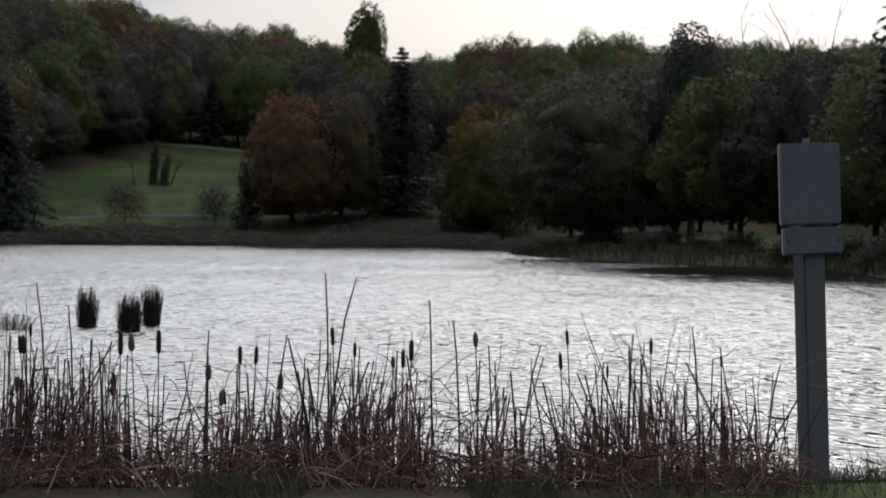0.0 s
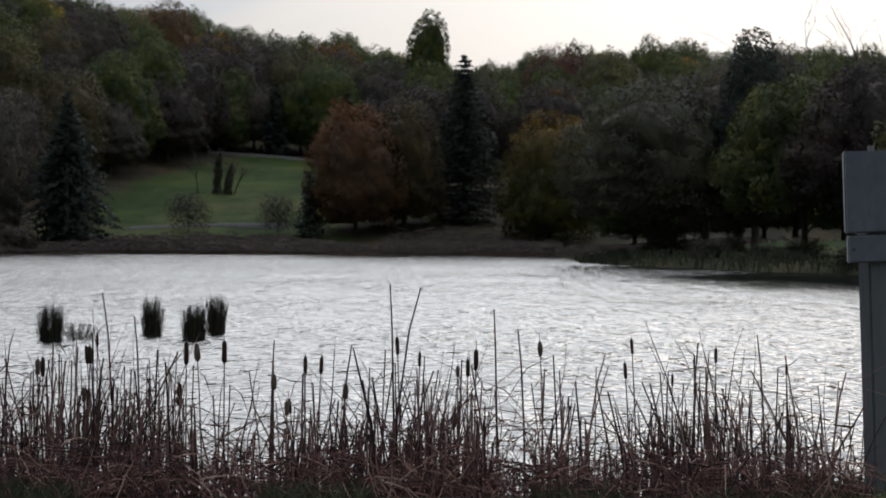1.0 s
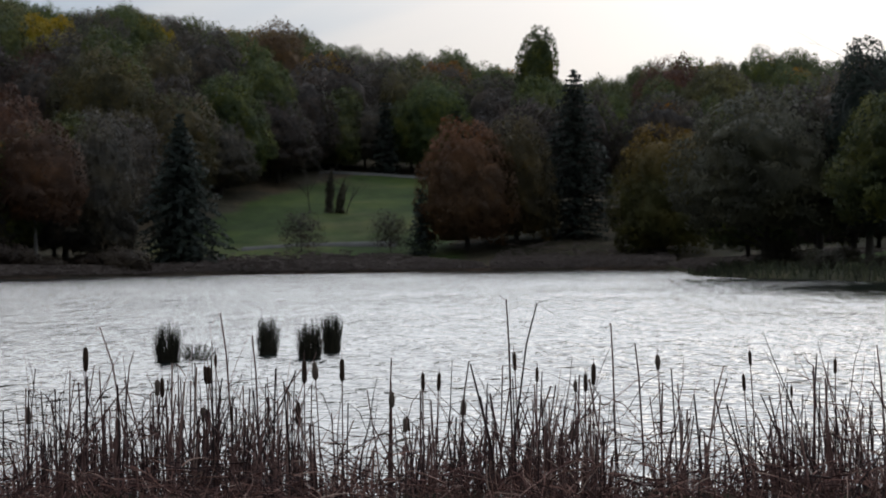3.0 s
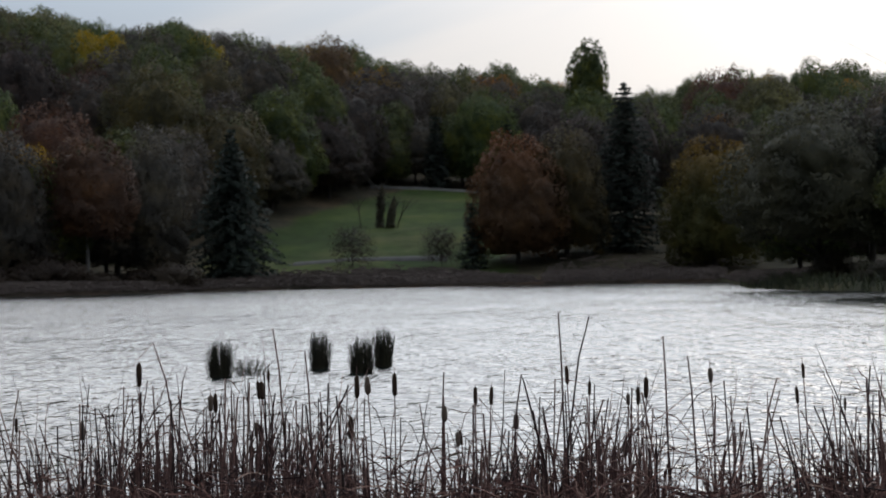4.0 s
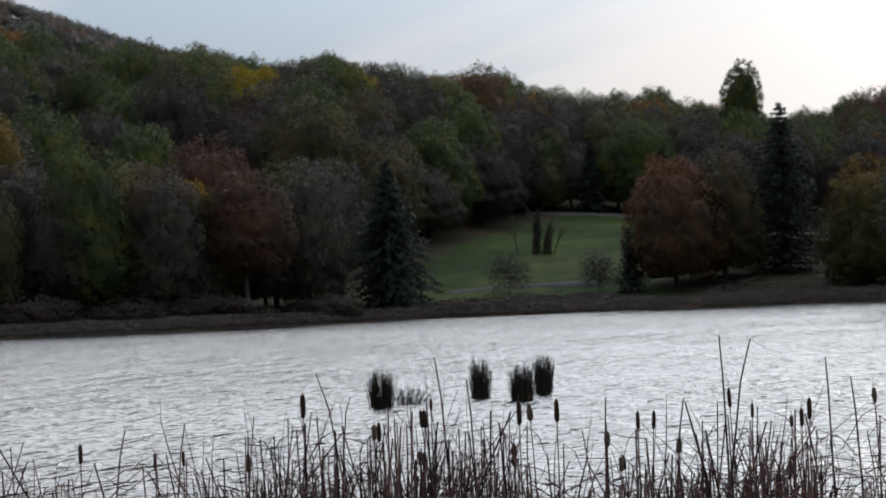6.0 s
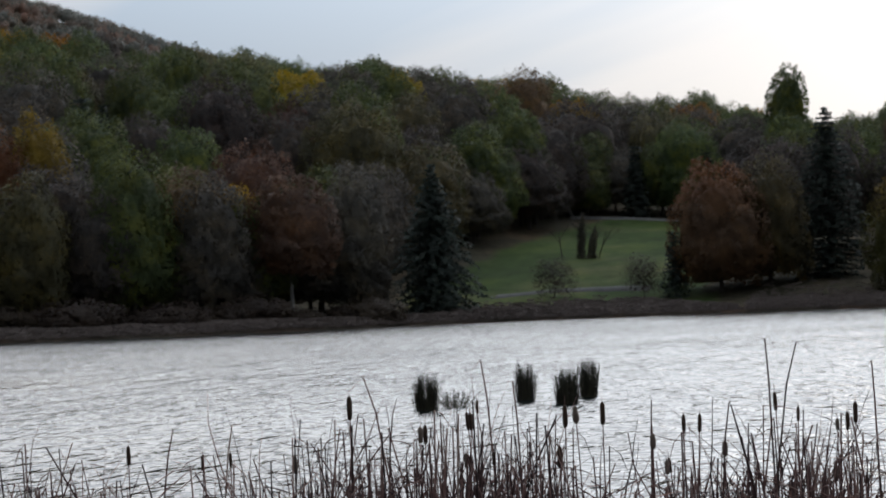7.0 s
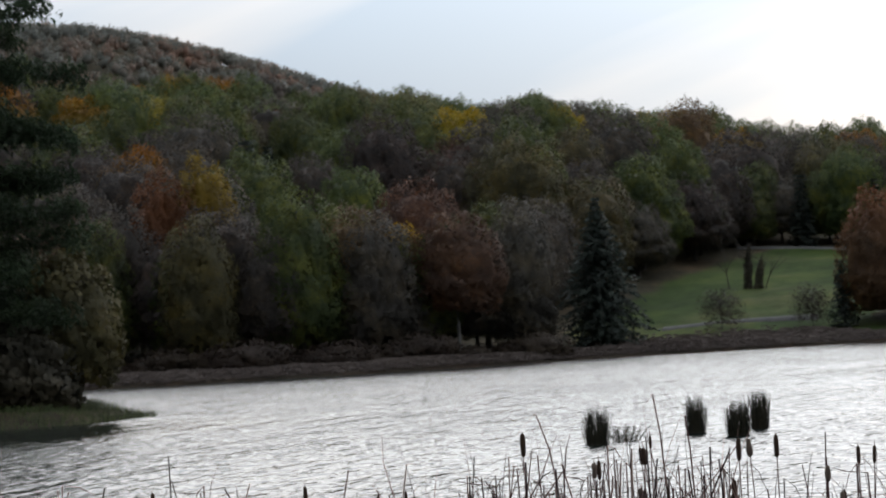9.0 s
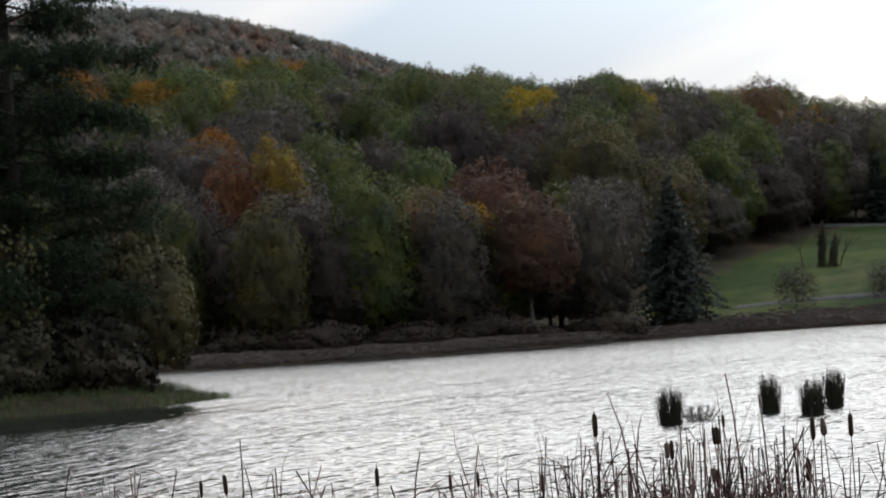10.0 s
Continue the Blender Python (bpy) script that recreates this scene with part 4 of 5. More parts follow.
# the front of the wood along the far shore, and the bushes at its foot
# added bushes with darkened leaves, which stand for the shade under the trees
shore_bush = broadleaf("shore_bush", "dark brown bush at the foot of the far shore's wood", 2.4, 6.0, LEAF_SHADE_DARK, 141, low=0.0, blobs=26, leaves=5200, leaf=0.17, trunk_r=0.04, core=0.7, uneven=1.6)
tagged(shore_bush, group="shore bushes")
SHORE_X, SHORE_Y = [-84, -66, -53, -42, -33], [150, 164, 167, 178, 197]
for k in range(17):
    x = -77 + 2.35 * k + 0.9 * math.sin(k * 2.7)
    y = float(np.interp(x, SHORE_X, SHORE_Y)) + 15.5 + 2.2 * math.sin(k * 1.9)
    if all(math.hypot(x - a, y - c) > 2.0 for a, c in taken):
        copy_at(kinds[(2, 0, 2, 3, 4, 2, 6)[k % 7]], x, y, k * 1.1, (0.46, 0.60, 0.52, 0.68)[k % 4], 0.95 + 0.1 * (k % 3))
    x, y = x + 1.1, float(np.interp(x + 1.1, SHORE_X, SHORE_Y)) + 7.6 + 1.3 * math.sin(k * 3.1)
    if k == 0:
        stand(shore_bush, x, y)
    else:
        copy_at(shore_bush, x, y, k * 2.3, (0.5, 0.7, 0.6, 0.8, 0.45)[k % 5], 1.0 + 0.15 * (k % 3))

# undergrowth on the right-hand point
under = broadleaf("undergrowth_bush", "dark bush under the trees of the grassy point", 2.2, 3.4, LEAF_DARK, 140, low=0.0, blobs=26, leaves=4200, leaf=0.11, trunk_r=0.04, core=0, uneven=1.8)
tagged(under, group="undergrowth")
spots = [(9.6, 152.5), (11.6, 141.6), (13.6, 134.5), (15.0, 128.4), (16.8, 120.4), (18.4, 114), (18.4, 107.5), (17.9, 101), (18.0, 95.5), (20.4, 89), (22.6, 84), (13.4, 150), (15.6, 133), (18.4, 128), (20.6, 112),
         (21.0, 104), (23, 96), (11.4, 146), (14.2, 139), (23, 112), (25, 104)]
for k, (x, y) in enumerate(spots):
    if k == 0:
        stand(under, x, y)
    else:
        copy_at(under, x, y, k * 1.7, rng.uniform(0.35, 0.8), rng.uniform(0.9, 1.6))

# mostly unseen oaks that carry the wood on, added to darken the lake's reflection
OAKS = [o for o in bpy.data.objects if o.name.startswith("oak_tree") and o.parent is None]
for k, (x, y) in enumerate([(24.0, 124), (23.5, 98), (26.5, 90), (25.5, 110), (28.0, 80), (33.0, 70), (27.0, 136)]):
    copy_at(OAKS[k % 4], x, y, k * 1.3, 0.8 if k == 6 else 0.9 + 0.08 * (k % 3))

# the dark edge of the wood behind the grassy point
for k in range(13):
    copy_at(kinds[(0, 2, 3, 8, 1, 6)[k % 6]], 9.5 + 2.3 * k, 186 + 5 * math.sin(k * 1.7) - 1.4 * k, k * 1.9, (0.50, 0.62, 0.44, 0.56)[k % 4], 1.25)

# the mountain's wood, too far to count
far = Soup()
m = 6800
my = np.concatenate([rng.uniform(600, 985, 5000), rng.uniform(925, 1000, 1800)])
mx = -my * rng.uniform(0.02, 0.52, m)
mr = rng.uniform(1.7, 3.2, m)
ball = np.array([(math.sin(math.pi * i / 4) * math.cos(2 * math.pi * (k + 0.5 * (i % 2)) / 6), math.sin(math.pi * i / 4) * math.sin(2 * math.pi * (k + 0.5 * (i % 2)) / 6), math.cos(math.pi * i / 4)) for i in range(5) for k in range(6)])
mc = np.column_stack([mx, my, land(mx, my) + mr])
far.v.append((mc[:, None] + ball[None] * (mr[:, None, None] * rng.uniform(0.35, 0.72, (m, 30, 1))) * np.array([1, 1, 1.2])).reshape(-1, 3))
far.nv.append(np.tile(ball, (m, 1)))
ring = [(i * 6 + k, (i + 1) * 6 + k, (i + 1) * 6 + (k + 1) % 6, i * 6 + (k + 1) % 6) for i in range(4) for k in range(6)]
far.f += [tuple(30 * q + i for i in f) for q in range(m) for f in ring]
far.n += 30 * m
dirs = sphere_dirs(rng, 34 * m, -0.3)
far.cards(np.repeat(mc, 34, 0) + dirs * np.repeat(mr, 34)[:, None] * np.array([1, 1, 1.2]) * rng.uniform(0.7, 1.1, (34 * m, 1)), dirs + rng.normal(size=dirs.shape) * 0.3, 0.75, 0.95, rng, None, dirs)
# paler and bluer than near leaves: the haze of distance is in the colour
FAR_WOOD_HAZED = leaf_material("far_wood", (0.050, 0.062, 0.062), (0.084, 0.083, 0.072), (0.185, 0.105, 0.074), 0.12, 0.04)
tagged(part("mountain_woods", far.mesh("mountain_woods", FAR_WOOD_HAZED)), "autumn woods covering the distant mountain", "woods", kind="stuff")

# dry sedge along the far shore
sedge = Soup()
pos, hs = [], []
shore = [(p, q) for p, q in zip(LAKE, LAKE[1:]) if min(p[1], q[1]) > 145 and p[0] < 6]
for (ax, ay), (bx, by) in shore:
    L = math.hypot(bx - ax, by - ay)
    nxs, nys = (by - ay) / L, -(bx - ax) / L
    for k in range(int(L * 300)):
        s, d = rng.uniform(0, 1), abs(rng.normal()) * 4.6 + 0.2
        pos.append((ax + (bx - ax) * s + nxs * d, ay + (by - ay) * s + nys * d)), hs.append(0.45 + 0.85 * rng.beta(2.0, 2.6))
pos = np.array(pos)
dry = lake_distance(pos[:, 0], pos[:, 1]) > 0.1
pos = pos[dry]
hs = np.array(hs)[dry] * np.array([0.85 + 0.28 * noise.noise((x * 0.07, y * 0.07, 0)) for x, y in pos])
zs = land(pos[:, 0], pos[:, 1])
side = rng.normal(size=(len(pos), 3)) * np.array([1, 1, 0.12])
sedge.cards(np.column_stack([pos, zs + hs * 0.45]), side, 0.11, hs, rng, np.cross(side, np.array([0, 0, 1.0])))
tagged(part("shore_sedge", sedge.mesh("shore_sedge", SEDGE)), "dry brown sedge along the far lake shore", "sedge", kind="stuff")

# gravel paths on the far side
GRAVEL = rough_material("gravel", [(0.3, (0.06, 0.058, 0.055)), (0.55, (0.10, 0.097, 0.092)), (0.8, (0.15, 0.145, 0.14))], 0.8, 0.95, (1, 1, 1), 0.4, 0.02, 12)


def path(label, pts, wide):
    xs = np.concatenate([np.linspace(a[0], c[0], 24, endpoint=False) for a, c in zip(pts, pts[1:])])
    ys = np.concatenate([np.linspace(a[1], c[1], 24, endpoint=False) for a, c in zip(pts, pts[1:])])
    v = []
    for k in (0, 1):
        yy = ys + wide * k
        v.append(np.column_stack([xs, yy, land(xs, yy) + 0.22 + 0.03 * k]))
    low = np.column_stack([xs, ys - 0.2, land(xs, ys) - 0.3])
    verts = np.concatenate(v + [low])
    m = len(xs)
    faces = [(q, q + 1, m + q + 1, m + q) for q in range(m - 1)] + [(2 * m + q, 2 * m + q + 1, q + 1, q) for q in range(m - 1)]
    tagged(part("path", mesh_of("path", verts, faces, GRAVEL, True)), label, "path", kind="structure")


path("pale gravel path along the far shore", [(-34, 225.0), (-29, 227), (-25, 227.8), (-20, 228.2)], 0.9)
path("pale track along the meadow's upper edge", [(-34, 285.4), (-27, 286.4), (-20, 285)], 0.6)

# ---- the wooded point with the pine ----
WHITE_PINE = stand(white_pine("pine_tree", "large dark white pine with long boughs on the point", 20.0, 60, 0.10, 6.3, 22), -33.1, 71.5)
stand(white_pine("pine_tree", "dark white pine standing behind the first one", 19.0, 66, 0.10, 5.2, 16), -37.6, 74.0, 1.1)
# unseen pines farther along the bank, added so that the water reflects them darkly
for k, (x, y, t) in enumerate([(-43.5, 70.5, 0.6), (-49.0, 65.5, 2.2), (-41.0, 77.5, 4.0), (-56.0, 60.0, 3.1)]):
    copy_at(WHITE_PINE, x, y, t, 0.8 + 0.1 * (k % 3))
stand(broadleaf("birch_tree", "sparse yellow-green tree in front of the pine", 5.9, 4.2, LEAF_OLIVE, 61, low=0.22, blobs=30, leaves=2000, leaf=0.14, trunk_r=0.06, core=0), -32.3, 67.8)
stand(broadleaf("alder_tree", "yellow-green leafy tree at the point's edge", 5.2, 3.0, LEAF_OLIVE, 62, low=0.1, blobs=30, leaves=5200, leaf=0.13, trunk_r=0.06), -29.0, 71.6)
stand(broadleaf("alder_bush", "dark brown low bush hanging over the bank", 2.8, 4.0, LEAF_DARK, 63, low=0.0, blobs=36, leaves=5600, leaf=0.14, trunk_r=0.05), -30.0, 69.8)
stand(broadleaf("alder_bush", "dark green low bush under the pine", 2.8, 4.4, LEAF_DARK, 64, low=0.0, blobs=36, leaves=5600, leaf=0.14, trunk_r=0.05), -32.2, 68.0)
stand(broadleaf("alder_bush", "dark brown bush behind the point", 4.2, 5.0, LEAF_BROWN, 65, low=0.0, blobs=36, leaves=5600, leaf=0.15, trunk_r=0.05), -33.0, 72.5)
tongue = Soup()
n = 15000
xs, ys = rng.uniform(-36, -26.8, n), rng.uniform(63.5, 75, n)
ok = (lake_distance(xs, ys) > -0.25) & (lake_distance(xs, ys) < 2.2)
xs, ys = xs[ok], ys[ok]
for x, y, z in zip(xs, ys, land(xs, ys)):
    blade(tongue, x, y, max(z, 0) - 0.05, rng.uniform(0.10, 0.30), abs(rng.normal()) * 0.6, rng.uniform(0, 6.28), rng.uniform(0.010, 0.024), rng)
tagged(part("bank_grass", tongue.mesh("bank_grass", GRASS_RANK)), "rank green grass along the point's edge", "grass", kind="stuff")

bank = Soup()
n = 9000
xs, ys = rng.uniform(4, 20, n), rng.uniform(90, 175, n)
ds = lake_distance(xs, ys)
ok = (ds > -0.2) & (ds < 2.6)
for x, y, z in zip(xs[ok], ys[ok], land(xs[ok], ys[ok])):
    blade(bank, x, y, max(z, 0) - 0.08, rng.uniform(0.3, 0.7), abs(rng.normal()) * 0.4, rng.uniform(0, 6.28), rng.uniform(0.06, 0.12), rng)
tagged(part("bank_grass", bank.mesh("bank_grass", GRASS)), "rank green grass along the edge of the grassy point", "grass", kind="stuff")

# ---- rush tussocks in the water ----
def tussock(label, x, y, h, w, n, seed, spread=0.11):
    rng = np.random.default_rng(seed)
    s = Soup()
    for k in range(n):
        a, r = rng.uniform(0, 6.28), w / 2 * math.sqrt(rng.uniform(0, 1))
        blade(s, math.cos(a) * r, math.sin(a) * r, -0.35, 0.35 + h * (rng.beta(2.2, 1.6) * 0.75 + 0.42 - 0.30 * (2 * r / w) ** 2), spread * rng.beta(1.0, 2.2) * 1.9, a + rng.normal() * 0.6, rng.uniform(0.006, 0.012), rng)
    root = tagged(new("rush_tussock"), label, "tussock", group="tussocks in the water")
    tagged(part("rush_foliage", s.mesh("rush_foliage", RUSH), root), kind="stuff")
    root.location = (x, y, 0)


tussock("dense dark tussock of rushes standing in the lake", -5.82, 41.2, 0.60, 0.26, 420, 70)
tussock("dense dark tussock of rushes standing in the lake", -4.90, 39.4, 0.56, 0.30, 460, 71)
tussock("pointed dark tussock of rushes standing in the lake", -4.83, 41.8, 0.62, 0.26, 420, 72)
tussock("broad dark tussock of rushes standing in the lake", -6.99, 38.4, 0.56, 0.30, 460, 73)
tussock("low loose tussock of rushes in the lake", -6.72, 39.3, 0.27, 0.20, 150, 74, 0.5)

# ---- sign on its post ----
sign = tagged(new("sign_post"), "grey weathered wooden post with two blank boards", "sign")


def bevelled_box(name, sx, sy, sz, mat, bevel=0.006, extra=None):
    bm = bmesh.new()
    bmesh.ops.create_cube(bm, size=1)
    bmesh.ops.scale(bm, vec=(sx, sy, sz), verts=bm.verts)
    bmesh.ops.bevel(bm, geom=bm.edges[:], offset=bevel, segments=2, affect="EDGES")
    me = bpy.data.meshes.new(name)
    bm.to_mesh(me)
    bm.free()
    me.materials.append(mat)
    return me


def board(name, sx, sy, sz):
    me = bevelled_box(name, sx, sy, sz, PANEL, 0.008)
    me.materials.append(PANEL_EDGE)
    for p in me.polygons:
        if abs(p.normal.y) < 0.75:
            p.material_index = 1
    return me


post = part("post", bevelled_box("post", 0.145, 0.145, 2.30, POST_WOOD, 0.012), sign)
post.location = (0, 0, 0.775)
cap = part("post_cap", bevelled_box("post_cap", 0.142, 0.142, 0.14, POST_END, 0.055), sign, "pale weathered rounded post top")
cap.location = (0, 0, 1.952)
upper = part("upper_board", board("upper_board", 0.405, 0.035, 0.485), sign, "grey-blue blank board with pale edges")
upper.location = (-0.034, -0.092, 1.748)
lower = part("lower_board", board("lower_board", 0.40, 0.035, 0.160), sign, "narrow grey-blue blank board with pale edges")
lower.location = (-0.024, -0.092, 1.408)
for sx in (-0.165, 0.165):
    screw = Soup()
    screw.tube([(sx, -0.016, 0.0), (sx, -0.021, 0.0)], [0.009, 0.008], 10)
    part("screw", screw.mesh("screw", RUSTY), lower, "rusty screw head")
sign.matrix_basis = Matrix.LocRotScale((2.25, 15.1, 0.2), Euler((0, radians(-2.4), radians(20))), None)

# ---- cattails ----
def cattail(label, x, y, top, length, lean, az, seed, fluffy=False):
    """One cattail: stalk, brown head and spike; top: the height of the head's tip."""
    rng = np.random.default_rng(seed)
    root = tagged(new("cattail"), label, "cattail", group="cattails")
    z0 = at(x, y)
    h = top - z0
    lx, ly = math.cos(az) * lean, math.sin(az) * lean

    def p(s):
        return Vector((lx * h * s ** 1.6, ly * h * s ** 1.6, h * s))

    st, hd, sp = Soup(), Soup(), Soup()
    s1 = 1 - length / h
    st.tube([p(0) - Vector((0, 0, 0.05)), p(s1 * 0.4), p(s1 * 0.75), p(s1 + 0.01)], [0.006, 0.005, 0.004, 0.0035], 5)
    r = length * (0.110 if not fluffy else 0.16)
    ts = [0, 0.06, 0.2, 0.5, 0.8, 0.94, 1.0]
    rr = [0.3, 0.8, 1.0, 1.04, 0.98, 0.75, 0.25]
    hd.tube([p(s1 + (1 - s1) * q) for q in ts], [r * v * (rng.uniform(0.8, 1.2) if fluffy else rng.uniform(0.95, 1.05)) for v in rr], 9)
    sp.tube([p(0.997), p(1.0 + 0.01 / h), p(1.0 + rng.uniform(0.015, 0.06) / h)], [0.003, 0.0022, 0.001], 4)
    part("stalk", st.mesh("stalk", REED, True), root)
    part("head", hd.mesh("head", FLUFF if fluffy else HEAD, True), root)
    part("spike", sp.mesh("spike", REED, True), root)
    root.location = (x, y, z0)
    return root


rng = np.random.default_rng(9)
HEADS = [
    (-5.89, 0.8, 0.11, 0.0), (-5.73, 0.83, 0.13, -0.04), (-4.7, 0.83, 0.12, 0.0), (-4.22, 0.76, 0.1, 0.0), (-4.04, 0.77, 0.09, 0.0), (-3.63, 0.74, 0.11, 0.0), (-3.27, 1.1, 0.15, 0.0), (-2.8, 0.91, 0.12, 0.0), (-2.54, 0.98, 0.11, -0.05), (-2.52, 0.72, 0.1, 0.0), (-2.52, 0.98, 0.11, -0.05), (-2.51, 0.97, 0.1, 0.02), (-2.47, 1.05, 0.08, 0.0), (-2.38, 0.73, 0.08, 0.0), (-1.97, 0.76, 0.1, 0.0), (-1.97, 0.76, 0.13, 0.0), (-1.93, 1.01, 0.14, 0.0),
]
HEADS += [
    (-1.87, 1.0, 0.11, -0.04), (-1.7, 1.02, 0.14, 0.0), (-1.4, 0.82, 0.09, 0.01), (-1.31, 0.67, 0.09, -0.05), (-1.21, 0.93, 0.11, 0.0), (-1.11, 0.93, 0.11, 0.03), (-0.96, 0.76, 0.09, 0.04), (-0.66, 1.05, 0.11, -0.03), (-0.52, 0.96, 0.09, 0.01), (-0.29, 0.88, 0.07, 0.0), (-0.23, 0.92, 0.11, 0.0), (-0.18, 0.98, 0.13, 0.01), (0.2, 1.03, 0.09, -0.03), (0.71, 0.91, 0.1, -0.04), (0.75, 1.05, 0.09, -0.04), (1.0, 0.84, 0.07, 0.0), (1.26, 1.0, 0.09, 0.0), (1.68, 0.91, 0.07, -0.02),
]
HEADS += [
    (-2.83, 0.9, 0.1, 0.0), (-1.97, 0.74, 0.12, 0.0), (-1.4, 0.82, 0.1, 0.0), (-1.32, 0.66, 0.09, 0.0), (-0.97, 0.76, 0.08, 0.0), (-0.29, 0.88, 0.07, 0.0), (-0.31, 0.61, 0.1, 0.0), (-2.55, 0.73, 0.09, 0.0),
]
for k, (x, top, length, lean) in enumerate(HEADS):
    y = 15.1 + 0.12 * math.sin(k * 2.3)
    far_by = y / 15.1                            # those that stand farther back are that much larger in reach
    cattail("brown cattail on a dry stalk in the reed bed", (x - lean) * far_by, y, 1.65 - (1.65 - top) * far_by, length, max(0.001, abs(lean) / (top - 0.05)), 0 if lean > 0 else math.pi, 300 + k, k % 6 == 5 or k > 34)

def scatter(soup, xs, ys, tall, lean, width, fold, rng):
    """Many blades at once on the ground."""
    for x, y, z, h, le, w, fo in zip(xs, ys, land(xs, ys), tall, lean, width, fold):
        blade(soup, x, y, z - 0.05, h, le, rng.uniform(0, 6.28), w, rng, fo)


bed, low_bed, lawn = Soup(), Soup(), Soup()
cx = rng.uniform(-8.6, 1.95, 360)
dens = np.where(cx > -3.4, 0.8, 0.40) * np.array([0.7 + 0.8 * noise.noise((x * 1.7, 4.2, 0)) for x in cx])
dens = dens * (1 + 0.9 * np.exp(-((cx + 2.6) / 0.5) ** 2) + 0.5 * np.exp(-((cx - 1.35) / 0.35) ** 2) + 0.4 * np.exp(-((cx + 0.4) / 0.5) ** 2))
cx = cx[rng.uniform(size=360) < dens]
def stalk(x, y, z, top, lean, az, r):
    """A dead stalk of even thickness, broken off bluntly."""
    d = np.array([math.cos(az), math.sin(az), 0]) * lean * (top - z)
    p = np.array([x, y, z - 0.05])
    bed.tube([p, p + d * 0.35 + np.array([0, 0, (top - z) * 0.5]), p + d + np.array([0, 0, top - z])], [r * 1.25, r, r * 0.75], 5)


def kinked_leaf(x, y, z, top, az, run, drop, w):
    """A dry leaf that rises, breaks over and hangs."""
    d = np.array([math.cos(az), math.sin(az), 0])
    p, hh = np.array([x, y, z - 0.05]), top - z
    bend = p + d * run * 0.12 + np.array([0, 0, hh])
    bed.tube([p, p + d * run * 0.05 + np.array([0, 0, hh * 0.55]), bend, bend + d * run * 0.5 + np.array([0, 0, -drop * 0.25]), bend + d * run + np.array([0, 0, -drop])], [w * 0.8, w, w * 0.9, w * 0.6, w * 0.15], 3, False)


def wisp(soup, p, d, length, r, bend, sag, sides=3, n=5):
    """A dry leaf or straw that wanders, bends over and thins out."""
    p, d = np.array(p, float), np.array(d, float)
    pts, rad = [p.copy()], [r]
    kink = rng.integers(1, n + 1) if rng.uniform() < 0.45 else 99
    for i in range(n):
        d = d + rng.normal(size=3) * np.array([bend, bend * 0.6, bend * 0.5]) - np.array([0, 0, sag * (i + 1) / n])
        if i == kink:
            d = d + np.array([rng.choice([-1, 1]) * rng.uniform(0.5, 1.5), rng.normal() * 0.3, -rng.uniform(0.2, 1.4)])
        d /= np.linalg.norm(d)
        p = p + d * length / n
        p[2] = max(p[2], 0.01)
        pts.append(p.copy()), rad.append(r * (1 - 0.80 * ((i + 1) / n) ** 1.6))
    soup.tube(pts, rad, sides, False)


for x0 in cx:
    y0 = 15.1 + rng.normal() * 0.45
    z = at(x0, y0)
    peak = 0.64 + 0.14 * math.exp(-((x0 + 2.9) / 0.9) ** 2) + 0.20 * noise.noise((x0 * 1.1, 1.0, 2.0)) + rng.uniform(-0.16, 0.26)
    side = rng.normal() * 0.10
    for k in range(int(rng.integers(1, 4))):
        lean = side + rng.normal() * (0.07 if rng.uniform() < 0.6 else 0.24)
        stalk(x0 + rng.normal() * 0.10, y0 + rng.normal() * 0.05, z, z + peak * rng.uniform(0.5, 1.08), abs(lean), 0.0 if lean > 0 else math.pi, rng.uniform(0.0036, 0.0072))
    for k in range(int(rng.integers(2, 5))):
        wisp(bed, (x0 + rng.normal() * 0.09, y0 + rng.normal() * 0.06, z), (side + rng.normal() * 0.20, rng.normal() * 0.12, 1), peak * rng.uniform(0.65, 1.25), rng.uniform(0.0042, 0.0076), 0.11, rng.uniform(0, 0.10), 3, 6)
    for k in range(int(rng.integers(1, 4))):
        kinked_leaf(x0 + rng.normal() * 0.09, y0 + rng.normal() * 0.05, z, z + peak * rng.uniform(0.45, 1.05), rng.choice([0.0, math.pi]) + rng.normal() * 0.7, rng.uniform(0.08, 0.36), rng.uniform(-0.12, 0.34), rng.uniform(0.0038, 0.0066))
    # thick sheathed foot of the plant
    bed.tube([(x0, y0, z - 0.05), (x0 + side * 0.1, y0, z + peak * 0.22), (x0 + side * 0.3 + rng.normal() * 0.02, y0, z + peak * 0.5)], [0.010, 0.008, 0.004], 5, False)
# long thin leaves and straws fallen across the bed
n = 520
xs = rng.uniform(-8.2, 1.9, n)
xs = xs[(xs > -3.6) | (rng.uniform(size=n) < 0.6)]
for x, z in zip(xs, land(xs, np.full(len(xs), 15.0))):
    wisp(bed, (x, 15.0 + rng.normal() * 0.4, z + rng.uniform(0.05, 0.46)), (rng.choice([-1, 1]), rng.normal() * 0.3, rng.normal() * 0.55), rng.uniform(0.18, 0.55), rng.uniform(0.0025, 0.0050), 0.16, rng.uniform(-0.05, 0.12))
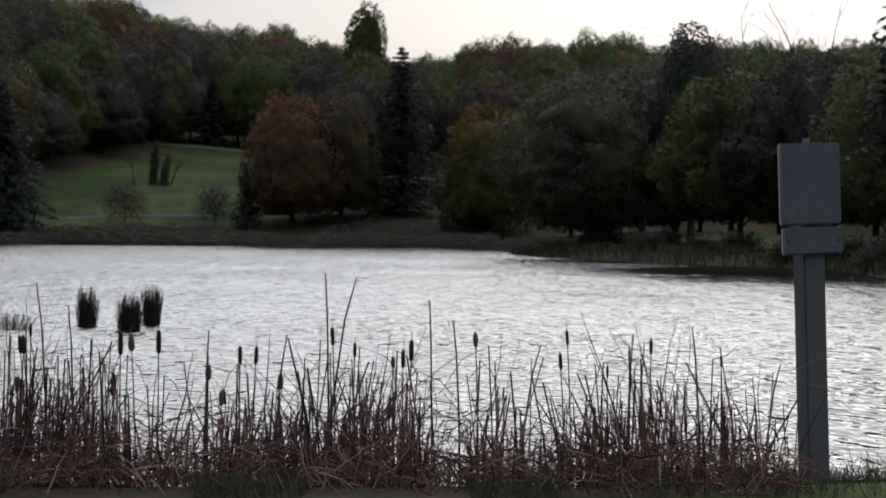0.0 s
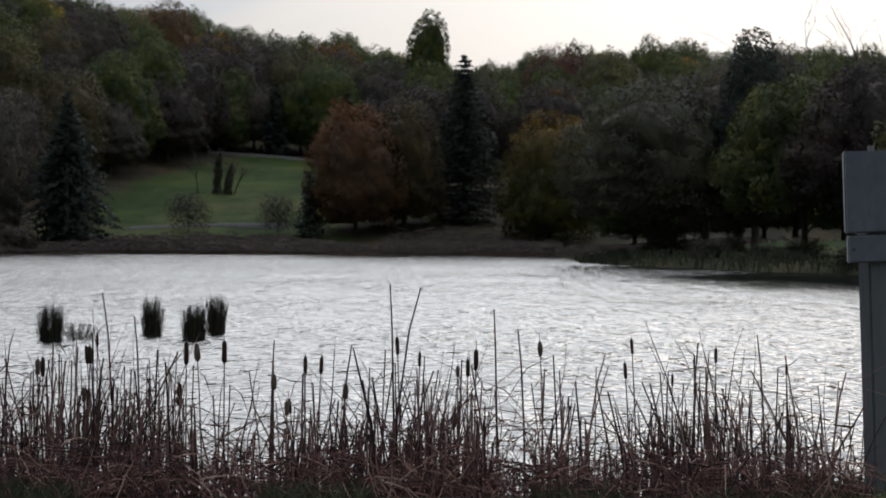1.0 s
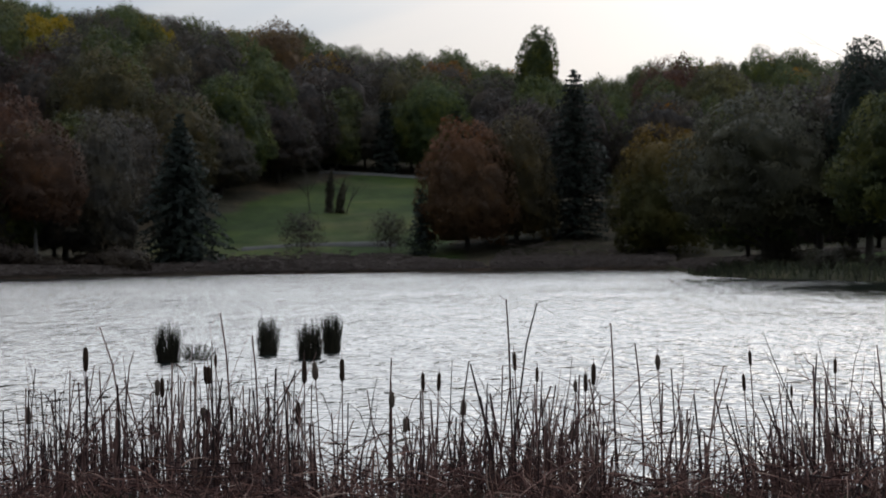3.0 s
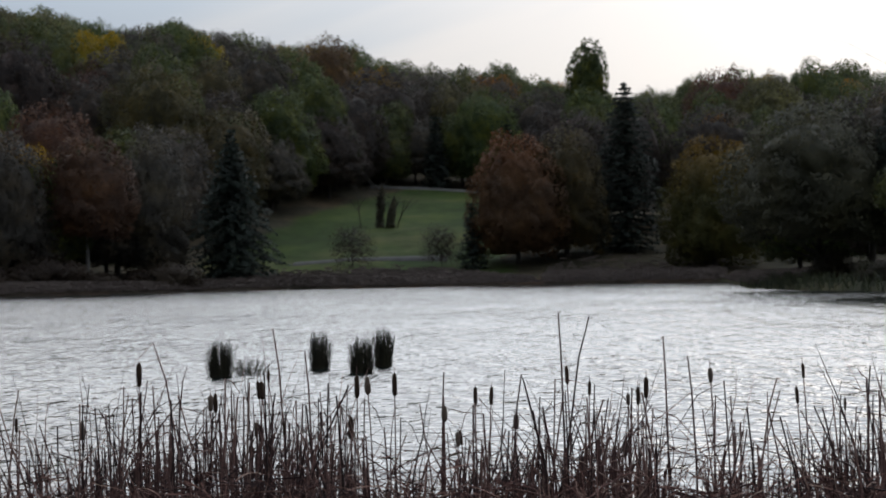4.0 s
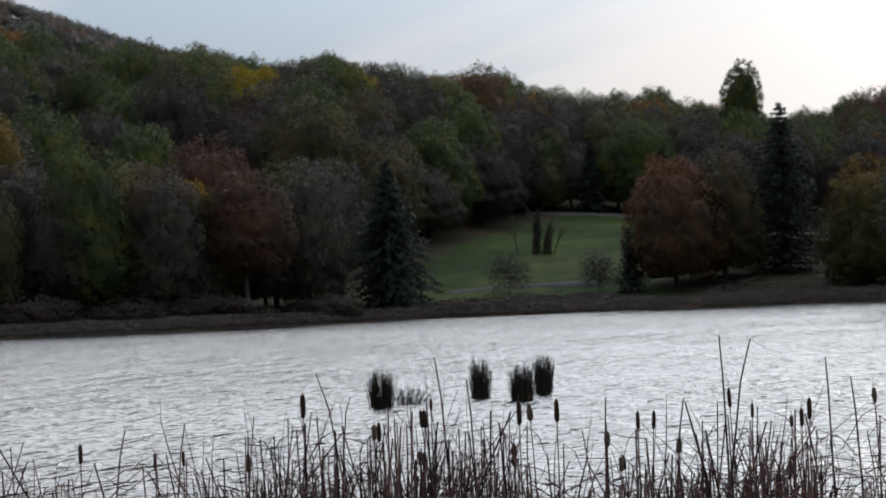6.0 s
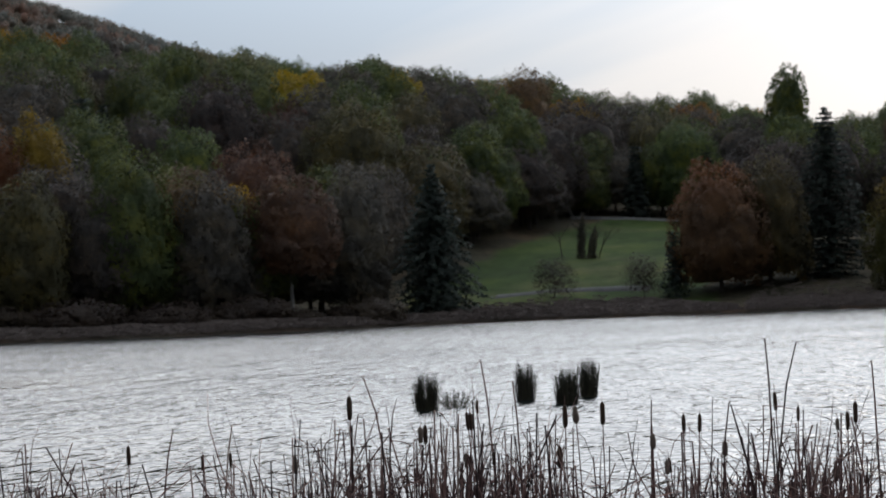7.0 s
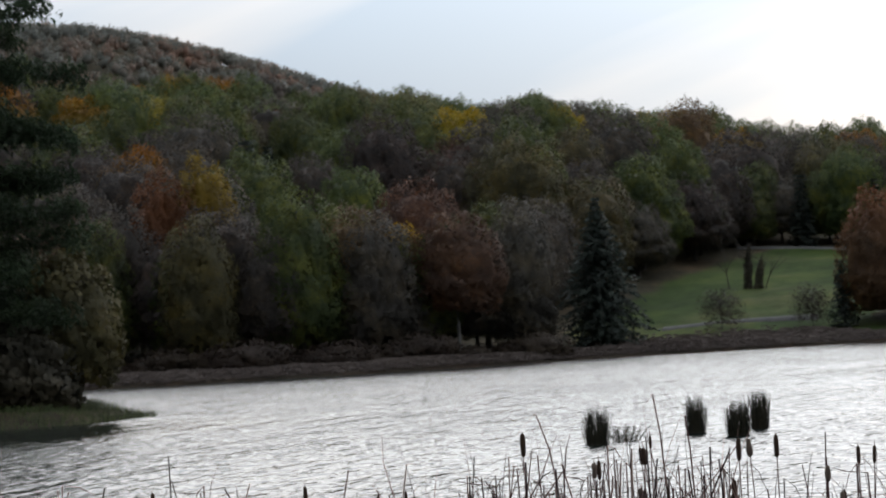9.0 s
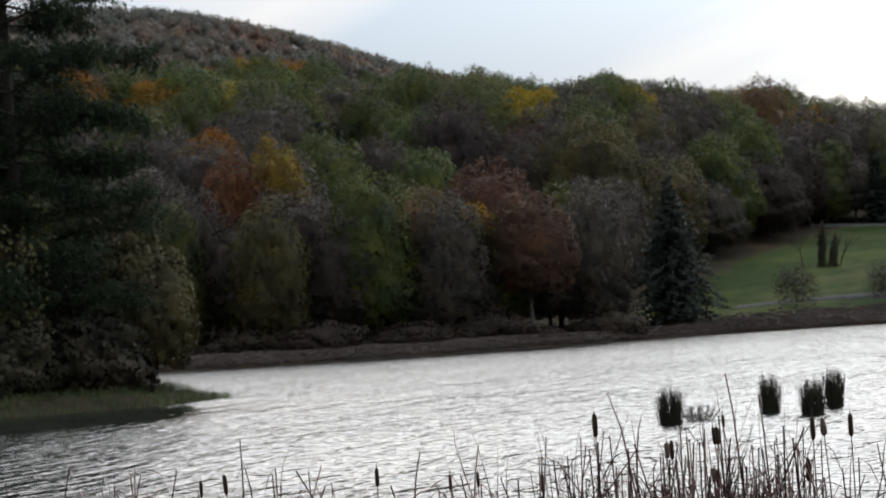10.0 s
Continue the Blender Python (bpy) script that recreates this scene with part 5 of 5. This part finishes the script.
# the low tangle of broken leaves
n = 5200
xs = rng.uniform(-8.6, 2.05, n)
xs = xs[(xs > -3.6) | (rng.uniform(size=n) < 0.5)]
n = len(xs)
ys = np.where(rng.uniform(size=n) < 0.35, rng.uniform(13.7, 14.5, n), 14.85 + rng.normal(size=n) * 0.45)
for x, y, z in zip(xs, ys, land(xs, ys)):
    up = rng.uniform() < 0.45
    wisp(low_bed, (x, y, max(z, 0) + (0 if up else rng.beta(1.2, 2.2) * 0.34)), (rng.normal() * (0.5 if up else 1.0), rng.normal() * 0.4, 1.0 if up else rng.normal() * 0.4), rng.uniform(0.14, 0.46) * (0.95 if up else 0.8), rng.uniform(0.0028, 0.0062), 0.22, rng.uniform(0, 0.30), 3, 4)

n = 520
xs = rng.uniform(2.0, 4.4, n)
scatter(low_bed, xs, rng.uniform(15.9, 17.6, n), rng.uniform(0.08, 0.28, n), np.abs(rng.normal(size=n)) * 0.6, rng.uniform(0.005, 0.010, n), rng.uniform(size=n) < 0.3, rng)
# single tall leaves and broken stalks that stand clear of the bed: foot x, tip x, top, how far the tip hangs
TALL = [(-0.67, -0.71, 1.37, 0.0), (-0.68, -0.49, 1.345, 0.07), (-0.05, -0.08, 1.22, 0.02), (0.12, 0.06, 1.10, 0.03), (-2.36, -2.46, 1.30, 0.06), (-2.2, -2.26, 1.16, 0.0), (-1.42, -1.40, 1.02, 0.0),
        (1.12, 1.16, 1.03, 0.0), (1.56, 1.50, 1.08, 0.02), (1.95, 2.06, 0.86, 0.0), (-3.0, -3.22, 1.22, 0.12), (-3.05, -3.0, 0.98, -0.1), (-4.5, -4.4, 0.92, 0.05), (-5.5, -5.62, 0.90, 0.1), (-5.60, -5.62, 1.06, 0.0),
        (-4.1, -4.02, 0.94, 0.0), (-6.9, -6.8, 0.92, 0.0), (-6.4, -6.3, 0.86, 0.05), (0.48, 0.62, 0.96, 0.04), (-1.0, -0.92, 1.0, 0.0)]
for x0, x1, top, hang in TALL:
    z = at(x0, 15.1)
    run = x1 - x0
    bed.tube([(x0, 15.1, z - 0.05), (x0 + run * 0.15, 15.1, z + (top - z) * 0.4), (x0 + run * 0.5, 15.12, z + (top - z) * 0.8), (x0 + run * 0.85, 15.13, top), (x1 + run * 0.4, 15.15, top - hang)], [0.007, 0.0065, 0.0055, 0.004, 0.0012], 4, False)
tagged(part("reed_bed", bed.mesh("reed_bed", REED)), "dry brown cattail stalks and leaves at the water's edge", "reeds", kind="stuff")

tagged(part("reed_litter", low_bed.mesh("reed_litter", REED_RED)), "tangled reddish-brown broken reed leaves", "reeds", kind="stuff")

# ---- near grass ----
n = 8000
xs = rng.uniform(-3.2, 4.2, n)
ys = np.where(xs > 1.0, 13.2 + 2.9 * rng.uniform(size=n) ** 0.7 + np.where(xs > 2.2, rng.uniform(0, 1.2, n), 0), rng.uniform(13.4, 14.5, n))
keep = (xs > 1.0) | (np.abs(xs + 1.05) < 0.3) | (np.abs(xs + 2.75) < 0.35) | (np.abs(xs - 0.4) < 0.25)
xs, ys, n = xs[keep], ys[keep], int(keep.sum())
scatter(lawn, xs, ys, rng.uniform(0.06, 0.17, n), np.abs(rng.normal(size=n)) * 0.6, rng.uniform(0.004, 0.008, n), np.zeros(n, bool), rng)
tagged(part("grass", lawn.mesh("grass", GRASS)), "short green grass on the near bank", "grass", kind="stuff")
